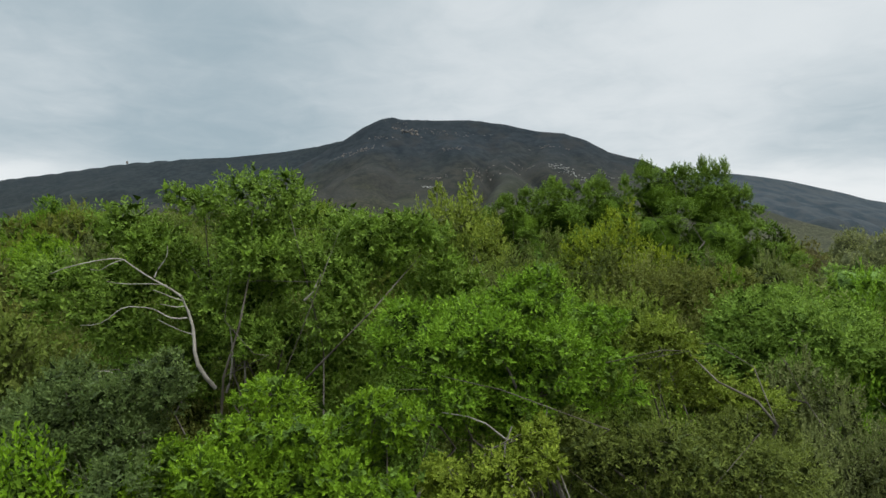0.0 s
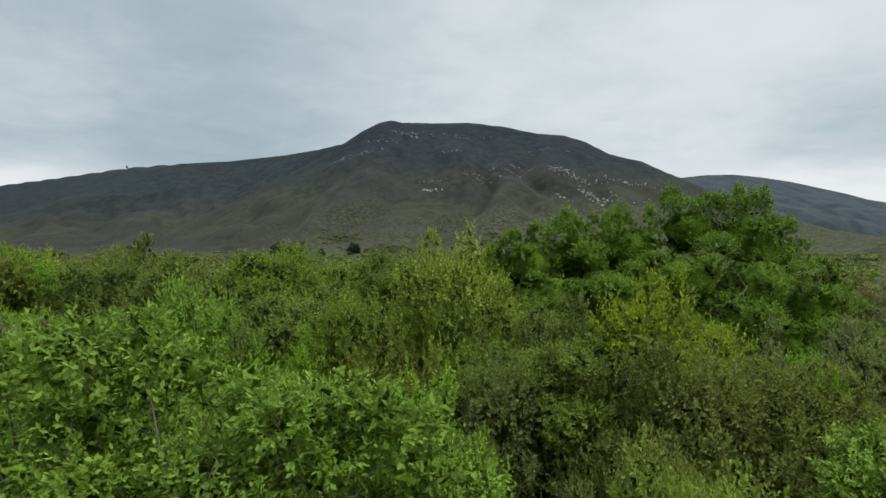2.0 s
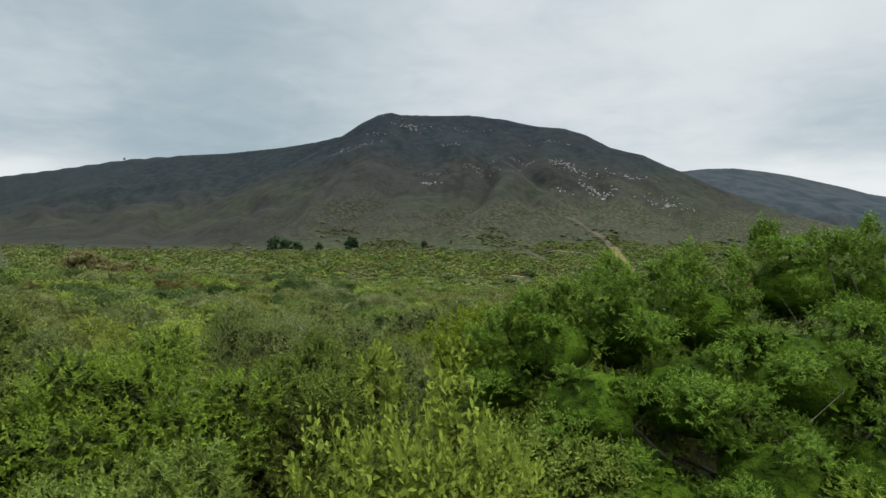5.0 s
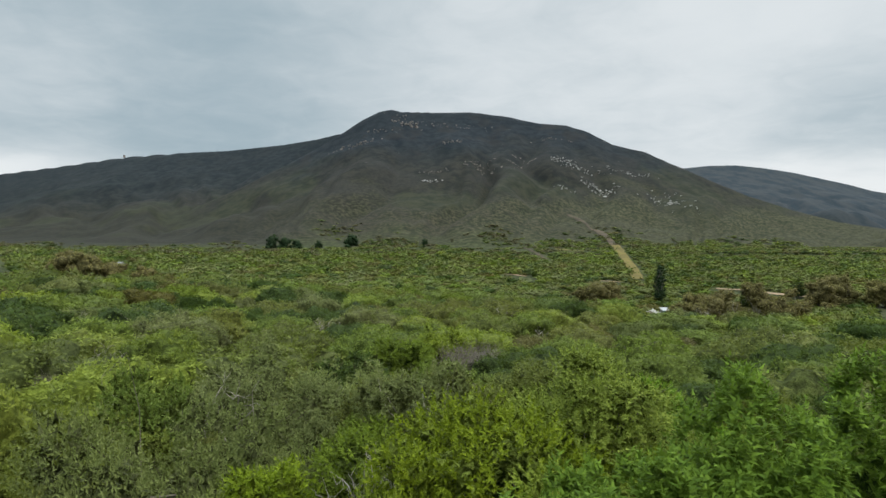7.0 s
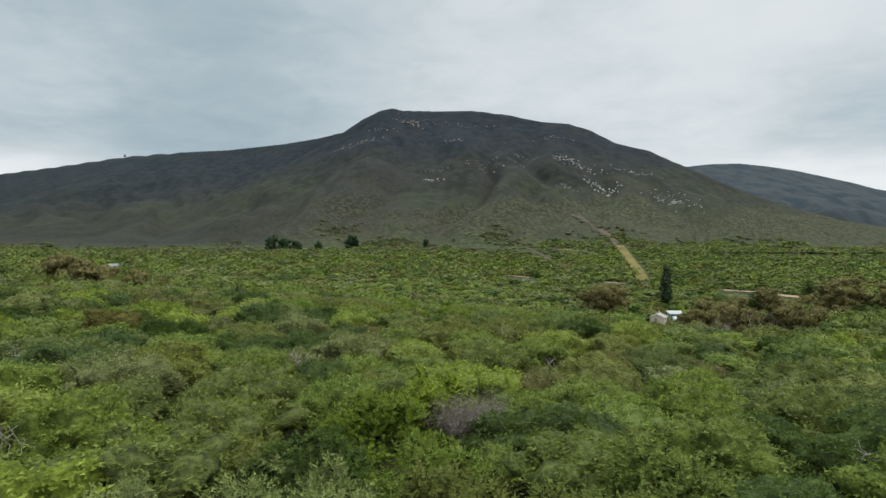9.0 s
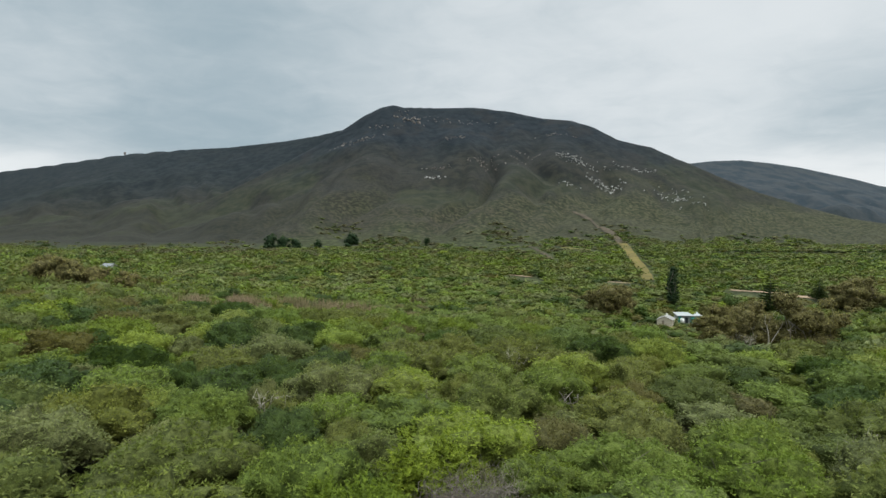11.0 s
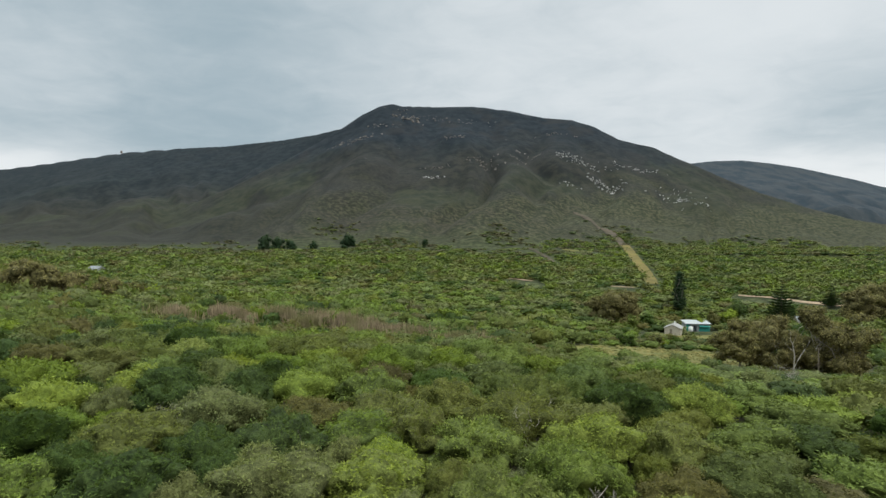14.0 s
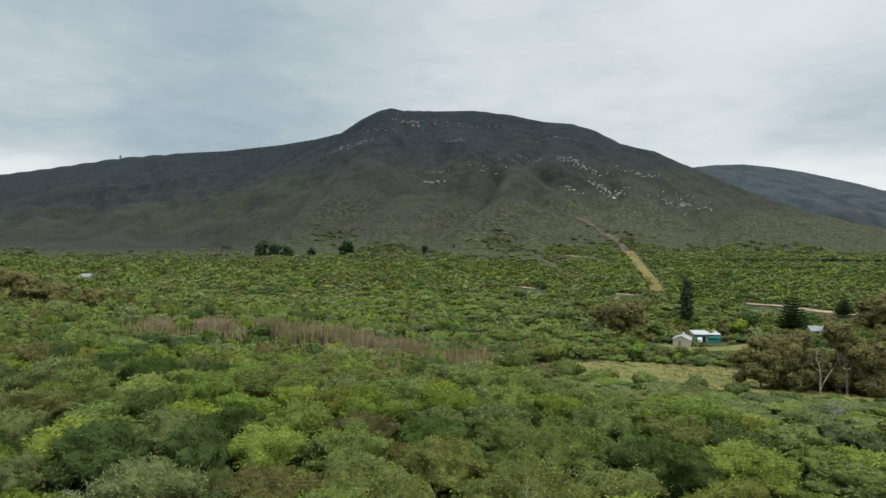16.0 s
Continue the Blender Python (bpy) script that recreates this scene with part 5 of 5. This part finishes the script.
def build_near_trees():
    rng = np.random.default_rng(12)
    # the pale-limbed tree, seen first
    foot = -3.7
    lobes = raised([
        (0.25, 0.0, 0.46, 0.38, 0.8), (-0.28, 0.1, 0.40, 0.26, 0.7), (0.60, 0.1, 0.44, 0.27, 0.8), (1.35, 0.3, 0.02, 0.46, 0.75), (1.75, 0.2, 0.03, 0.34, 0.75),
        (0.92, 0.0, -0.16, 0.40, 0.8), (0.34, 0.0, -0.05, 0.44, 0.8), (-1.02, 0.2, 0.24, 0.34, 0.65), (-0.70, 0.3, -0.02, 0.36, 0.7), (1.12, -0.2, -0.62, 0.44, 0.8),
        (0.50, 0.1, -0.80, 0.42, 0.8), (-0.70, 0.4, -0.42, 0.44, 0.8), (-1.22, 0.2, -0.66, 0.48, 0.8), (0.0, 0.6, -0.4, 0.5, 0.9), (1.9, 0.5, -0.45, 0.45, 0.8), (-1.8, 0.3, -0.35, 0.4, 0.7), (0.15, 0.25, -0.55, 0.42, 0.8),
        (0.8, 0.35, -1.15, 0.5, 0.8), (-0.45, 0.35, -1.05, 0.48, 0.8)], foot)
    tree = plant("milkwood_tree", "bright green tree with pale grey twisted limbs", "tree", "", (-2.05, 5.7, foot), small_lobes(rng, lobes, 60, 0.35, 0.6), "bright",
                 0.050, 2.2, 0.026, 31, main=13, bunch=11, twigs=1, foot=(0.05, -0.15, -0.2), reach=(0.35, 1.15))
    pale = [((0.02, -0.25, 2.45), (-0.20, -0.45, 3.28), 0.030), ((-0.20, -0.45, 3.28), (-0.62, -0.6, 3.60), 0.016), ((-0.62, -0.6, 3.60), (-1.20, -0.65, 3.48), 0.010),
            ((-0.15, -0.45, 3.10), (-0.52, -0.55, 3.20), 0.011), ((-0.52, -0.55, 3.20), (-0.98, -0.6, 3.05), 0.008), ((-0.19, -0.45, 3.25), (-0.42, -0.5, 3.34), 0.009), ((-0.17, -0.45, 3.2), (-0.36, -0.5, 3.22), 0.008),
            ((0.85, -0.42, 3.25), (1.0, -0.45, 3.48), 0.016), ((-0.12, -0.4, 2.95), (-0.40, -0.45, 3.08), 0.008), ((-0.45, -0.5, 2.55), (-0.85, -0.6, 2.65), 0.010), ((-0.62, -0.6, 3.60), (-0.9, -0.6, 3.52), 0.007),
            ((-0.4, -0.52, 3.45), (-0.30, -0.5, 3.72), 0.008), ((0.10, -0.2, 2.4), (0.18, -0.35, 3.0), 0.018), ((-0.30, -0.5, 3.38), (-0.75, -0.62, 3.42), 0.007)]
    for a, b, w in pale:
        part("dead_limb", tube(bent(rng, a, b, 8, 0.05), np.linspace(w * 0.68, w * 0.34, 8), 6), DEADWOOD, tree, "bleached bare limb")

    def bush(label, kind, at, lobes, size, cover, tufts, seed, name="shrub", **more):
        low = float(height(at[0], at[1]))
        crown = small_lobes(np.random.default_rng(seed), raised(lobes, low), tufts, 0.35, 0.62)
        return plant(name, label, "shrub", "", (at[0], at[1], low), crown, kind, size * 1.1, cover * 1.7, 0.03, seed, bunch=10, twigs=1, **more)

    ob = bush("bright green broad shrub with thin white stems", "bright", (0.3, 4.8),
         [(0.0, 0.0, -0.62, 0.44, 0.7), (-0.60, 0.1, -0.76, 0.36, 0.7), (0.52, 0.1, -0.50, 0.36, 0.7), (0.92, 0.2, -0.62, 0.28, 0.65), (-0.25, -0.2, -1.02, 0.42, 0.8),
          (0.45, -0.2, -0.98, 0.40, 0.8), (0.9, 0.0, -1.05, 0.3, 0.8), (0.2, 0.3, -1.4, 0.5, 0.8)], 0.036, 1.25, 40, 41, slim=0.5)
    for a, b, w in (((0.22, -0.55, 1.9), (0.18, -0.6, 2.45), 0.012), ((0.18, -0.6, 2.35), (-0.3, -0.62, 2.55), 0.008), ((0.2, -0.6, 2.3), (0.42, -0.6, 2.6), 0.007)):
        part("stem", tube(bent(rng, a, b, 6, 0.08), np.linspace(w, w * 0.5, 6), 5), DEADWOOD, ob, "thin white stem")
    bush("fresh bright green low shrub with rosettes of leaves", "bright", (-0.8, 3.9),
         [(0.0, 0.0, -1.28, 0.36, 0.6), (-0.48, 0.0, -1.40, 0.38, 0.6), (-0.95, 0.0, -1.52, 0.34, 0.6), (0.38, 0.1, -1.12, 0.28, 0.6), (-0.35, 0.3, -1.06, 0.28, 0.7), (0.2, -0.3, -1.60, 0.36, 0.7)],
         0.036, 1.3, 30, 43)
    bush("grey-green small-leaved shrub with silvery leaves", "silver", (-2.25, 4.1),
         [(0.0, 0.0, -1.12, 0.36, 0.8), (-0.40, 0.0, -1.30, 0.40, 0.8), (0.30, 0.1, -0.95, 0.24, 0.8), (-0.8, 0.2, -1.35, 0.4, 0.8), (0.1, -0.2, -1.5, 0.4, 0.8)], 0.032, 1.3, 26, 44, slim=0.42)
    bush("pale yellow-green small shrub", "lime", (0.35, 3.6), [(0.0, 0.0, -1.36, 0.26, 0.8), (0.22, 0.1, -1.22, 0.18, 0.8), (-0.25, 0.1, -1.5, 0.24, 0.8)], 0.030, 1.2, 14, 45)
    ob = bush("yellowing shrub with bare brown twigs", "lime", (1.95, 5.0),
         [(-0.15, 0.0, -0.78, 0.28, 0.6), (0.0, 0.1, -1.05, 0.34, 0.5), (0.40, 0.0, -1.25, 0.30, 0.5), (0.7, 0.1, -1.3, 0.24, 0.5)], 0.034, 0.8, 22, 46)
    for k in range(26):
        a = np.array((rng.uniform(-0.1, 0.3), rng.uniform(-0.3, 0.1), 1.6))
        b = a + (rng.uniform(-0.35, 0.55), rng.uniform(-0.4, 0.1), rng.uniform(0.35, 0.85))
        part("twig", tube(bent(rng, a, b, 5, 0.08), np.linspace(0.010, 0.003, 5), 4), BARK, ob)
    bush("dense green rounded shrub over a shaded hollow", "bright", (4.1, 7.3),
         [(0.0, 0.0, -1.25, 0.72, 0.75), (0.75, 0.1, -1.20, 0.58, 0.75), (-0.6, 0.3, -1.35, 0.5, 0.8), (0.2, 0.5, -0.95, 0.5, 0.7)], 0.045, 1.15, 30, 47)
    bush("mid-green fine-leaved rounded shrub", "green", (1.5, 4.3), [(0.0, 0.0, -1.62, 0.42, 0.8), (0.55, 0.1, -1.6, 0.40, 0.8), (-0.4, 0.1, -1.55, 0.34, 0.8), (1.0, 0.3, -1.65, 0.4, 0.8)], 0.032, 1.2, 26, 48, slim=0.42)
    bush("yellowish green mounded shrub below the tall tree", "moss", (3.9, 9.2), [(0.0, 0.0, -0.75, 0.62, 0.75), (0.7, 0.2, -0.95, 0.5, 0.8), (-0.65, 0.1, -0.85, 0.5, 0.8), (0.0, -0.4, -1.3, 0.6, 0.8)], 0.05, 1.1, 26, 49, slim=0.4)
    bush("mid-green feathery shrub in the thicket", "leafy", (1.7, 10.8), [(0.0, 0.0, -0.75, 0.75, 0.75), (0.9, 0.3, -0.62, 0.65, 0.75), (-0.8, 0.2, -0.9, 0.6, 0.8), (0.4, -0.6, -1.3, 0.7, 0.8)], 0.055, 1.1, 30, 50, slim=0.42)

    bush("bright green leafy shrub at the foot of the tall tree", "bright", (4.7, 12.8), [(0.0, 0.0, -1.25, 0.7, 0.8), (0.9, 0.2, -1.35, 0.65, 0.8), (-0.8, 0.1, -1.4, 0.6, 0.8), (1.7, 0.4, -1.3, 0.7, 0.8), (0.3, -0.6, -1.9, 0.7, 0.8), (1.2, -0.6, -2.0, 0.7, 0.8)], 0.055, 1.0, 36, 51)
    # the tall dark tree beside the flown line
    low = -3.4
    lobes = raised([
        (0.6, 1.0, 1.55, 0.95, 0.85), (1.9, 0.8, 1.35, 1.05, 0.85), (2.7, 1.0, 0.85, 0.80, 0.9), (-1.0, 1.0, 1.00, 1.00, 0.85), (-2.5, 0.6, 0.85, 1.00, 0.85), (-3.8, 0.2, 0.62, 0.85, 0.85),
        (-4.6, 0.2, 0.1, 0.70, 0.9), (-0.1, -0.3, 0.25, 1.20, 0.8), (1.6, -0.3, 0.10, 1.25, 0.8), (-1.9, -0.4, 0.02, 1.05, 0.8), (-3.4, -0.6, -0.15, 0.95, 0.8), (3.0, 0.0, -0.50, 1.05, 0.9),
        (0.7, -1.2, -0.95, 1.05, 0.8), (-1.1, -1.3, -1.0, 1.05, 0.8), (2.3, -1.2, -1.35, 1.1, 0.8), (-2.8, -1.4, -1.2, 0.9, 0.8), (3.2, -0.8, -1.8, 0.95, 0.9)], low)
    clumps = apart(small_lobes(rng, lobes, 900, 0.30, 0.58)[len(lobes):], 0.80)
    clumps[:, 4] = rng.uniform(0.55, 0.75, len(clumps))
    clumps = np.concatenate([clumps, shoots(rng, lobes[:7], 90, 0.17, 2.3)])
    tall_one = plant("thicket_tree", "tall dark green tree with dense drooping leaf tufts", "tree", "", (6.0, 17.5, low), lobes, "deep", 0.072, 2.4, 0.08, 61, main=17, bunch=11, corners=3, twigs=1,
          tufts=clumps, droop=0.30, slim=0.48, inner=1.2, reach=(0.45, 1.05), top=1.1)
    # unseen solid bodies added inside to keep light out between the clumps
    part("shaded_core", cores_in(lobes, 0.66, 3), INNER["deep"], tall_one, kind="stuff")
    spindle = raised([(0, 0, 0.55, 0.33, 1.3), (0.1, 0, 0.0, 0.40, 1.2), (-0.05, 0, -0.7, 0.45, 1.2), (0, 0, -1.5, 0.5, 1.2)], low)
    plant("thicket_tree", "slim dark green young tree with sparse crown", "tree", "", (10.0, 18.6, low), small_lobes(rng, spindle, 14, 0.35, 0.6), "deep", 0.08, 1.0, 0.06, 62)
    # grey twiggy thicket trees to the west of the line, and yellow-green ones past the tall tree
    for x, y, top, r, kind, seed in ((-3.2, 15.2, 1.25, 1.2, "leafy", 71), (-1.4, 16.6, 1.05, 1.1, "green", 72), (-5.3, 15.5, 0.95, 1.3, "green", 73), (-2.4, 13.2, 0.5, 1.1, "leafy", 74),
                                     (-7.6, 16.5, 0.9, 1.4, "leafy", 75), (-4.6, 12.6, 0.25, 1.1, "leafy", 76), (-10.2, 16.8, 1.4, 1.3, "bright", 77), (-8.4, 13.2, 0.4, 1.1, "bright", 78),
                                     (0.2, 14.2, -0.2, 1.0, "deep", 79), (2.0, 13.6, -0.5, 1.0, "grey", 80), (3.4, 23.8, 1.1, 1.7, "lime", 81), (1.9, 22.6, 0.95, 1.7, "lime", 82), (2.6, 20.6, 0.35, 1.4, "lime", 86),
                                     (0.4, 26.0, 0.7, 1.0, "grey", 83), (-11.8, 12.6, 0.9, 1.2, "lime", 84), (4.9, 26.2, 0.2, 1.3, "bright", 85)):
        low = float(height(x, y))
        q = np.random.default_rng(seed)
        tall = top - low
        base = np.array([(0, 0, tall - r * 0.8, r * 0.85, 0.8), (r * 0.7, 0.2, tall - r * 1.05, r * 0.7, 0.8), (-r * 0.7, 0.1, tall - r * 1.0, r * 0.7, 0.8),
                         (0.2, -r * 0.6, tall - r * 1.4, r * 0.75, 0.9), (-0.3, r * 0.5, tall - r, r * 0.6, 0.8), (r * 0.4, -r * 0.5, tall - r * 2.1, r * 0.7, 0.9), (-r * 0.5, -r * 0.5, tall - r * 2.0, r * 0.7, 0.9)])
        label = {"leafy": "leaf-green twiggy thicket tree with rounded crown", "green": "mid-green twiggy thicket tree with pale stems", "olive": "olive-grey twiggy thicket tree with small leaves", "grey": "grey-green thicket tree with pale twigs", "bright": "bright green thicket tree with rounded crown",
                 "deep": "dark green thicket tree with dense leaves", "lime": "yellow-green flat-crowned thicket tree"}[kind]
        tree = plant("thicket_tree", label, "tree", "thicket trees", (x, y, low), small_lobes(q, base, 34, 0.3, 0.55), kind, 0.062 if y < 20 else 0.075, 1.6,
                     0.05, seed, twigs=2, corners=3, bunch=12, slim=0.45 if kind in ("olive", "grey") else 0.55)
        if kind in ("olive", "grey", "green"):
            for _ in range(4):
                a = np.array((q.uniform(-0.5, 0.5), q.uniform(-0.9, -0.2), tall - r * 1.5))
                b = a + (q.uniform(-0.5, 0.5), q.uniform(-0.4, 0.1), q.uniform(0.7, 1.3))
                part("dead_limb", tube(bent(q, a, b, 6, 0.09), np.linspace(0.013, 0.004, 6), 4), DEADWOOD, tree, "bare pale twig")


def bare_shrub(at, radius, tall, count, seed, mat, label, thick=0.012):
    """A leafless shrub, a sheaf of forking twigs."""
    q = np.random.default_rng(seed)
    low = float(height(at[0], at[1]))
    thing = tagged(new("bare_shrub"), label, "shrub", "bare shrubs")
    thing.location = (at[0], at[1], low)
    pieces = []
    for k in range(count):
        a = q.uniform(0, 6.28)
        end = np.array((math.cos(a), math.sin(a), 0)) * radius * math.sqrt(q.uniform(0.02, 1)) + (0, 0, tall * q.uniform(0.7, 1.0))
        line = bent(q, (0, 0, -0.2) if k < 3 or k % 4 == 0 else (end * (0.2, 0.2, 0.62)), end * (1, 1, 0.86), 6, 0.12)
        pieces.append(tube(line, np.linspace(thick * 2.0, thick * 0.6, 6), 4))
        for _ in range(4):
            s = line[q.integers(3, 6)]
            pieces.append(tube(bent(q, s, s + unit(q.normal(size=3) + (0, 0, 1.0)) * radius * q.uniform(0.25, 0.5), 4, 0.1), np.linspace(thick * 0.8, thick * 0.3, 4), 3))
    part("stem", merge(pieces), mat, thing)


def build_bare_shrubs():
    bare_shrub((-9.3, 31.0), 0.7, 3.4, 7, 91, DEADWOOD, "bleached dead tree standing bare in the thicket", 0.012)
    bare_shrub((2.1, 46.0), 1.8, 3.2, 210, 92, TWIG, "leafless grey-brown shrub in the thicket")
    bare_shrub((7.7, 81.5), 0.9, 3.4, 9, 93, DEADWOOD, "pale dead shrub in the thicket", 0.03)
    bare_shrub((-0.4, 23.6), 0.8, 3.1, 40, 94, DEADWOOD, "pale dry shrub with dead flower heads")
    bare_shrub((9.0, 63.5), 0.8, 3.2, 9, 95, DEADWOOD, "pale dead shrub in the thicket", 0.025)
    bare_shrub((-13.0, 33.0), 1.2, 3.0, 70, 96, TWIG, "leafless grey-brown shrub in the thicket")
    q = np.random.default_rng(98)
    for k in range(14):
        y = q.uniform(27, 105)
        bare_shrub((q.uniform(-0.55, 0.6) * (y - 12), y), q.uniform(1.0, 1.7), q.uniform(3.4, 4.1), int(q.integers(9, 22)), 200 + k, DEADWOOD, "pale dead shrub in the thicket", q.uniform(0.008, 0.010 + y * 0.00014))
    bare_shrub((12.5, 58.0), 0.9, 3.1, 9, 97, DEADWOOD, "pale dead shrub in the thicket", 0.025)


build_buildings()
build_open_ground()
build_valley_trees()
build_reeds()
build_grass()
build_outcrops()
build_near_trees()
build_bare_shrubs()
CLEAR += [(-1.7, 5.6, 1.7, 0.9), (0.3, 4.7, 1.0, 0.7), (-0.9, 3.8, 1.0, 0.5), (-2.2, 4.2, 1.0, 0.5), (2.0, 5.0, 0.8, 0.5), (4.2, 7.4, 1.2, 0.8), (0.3, 3.5, 0.5, 0.4), (1.6, 4.3, 0.9, 0.4),
          (5.2, 17.8, 4.8, 2.0), (10.0, 18.6, 0.6, 0.6), (-2.8, 15.0, 3.8, 2.6), (-7.5, 15.5, 2.2, 2.0), (2.6, 22.6, 2.4, 2.6), (2.1, 44.5, 2.4, 3.2), (-9.0, 29.4, 1.8, 2.8), (0.5, 0.3, 4.0, 3.2)]
FIRST = build_thicket()
build_scrub(FIRST)
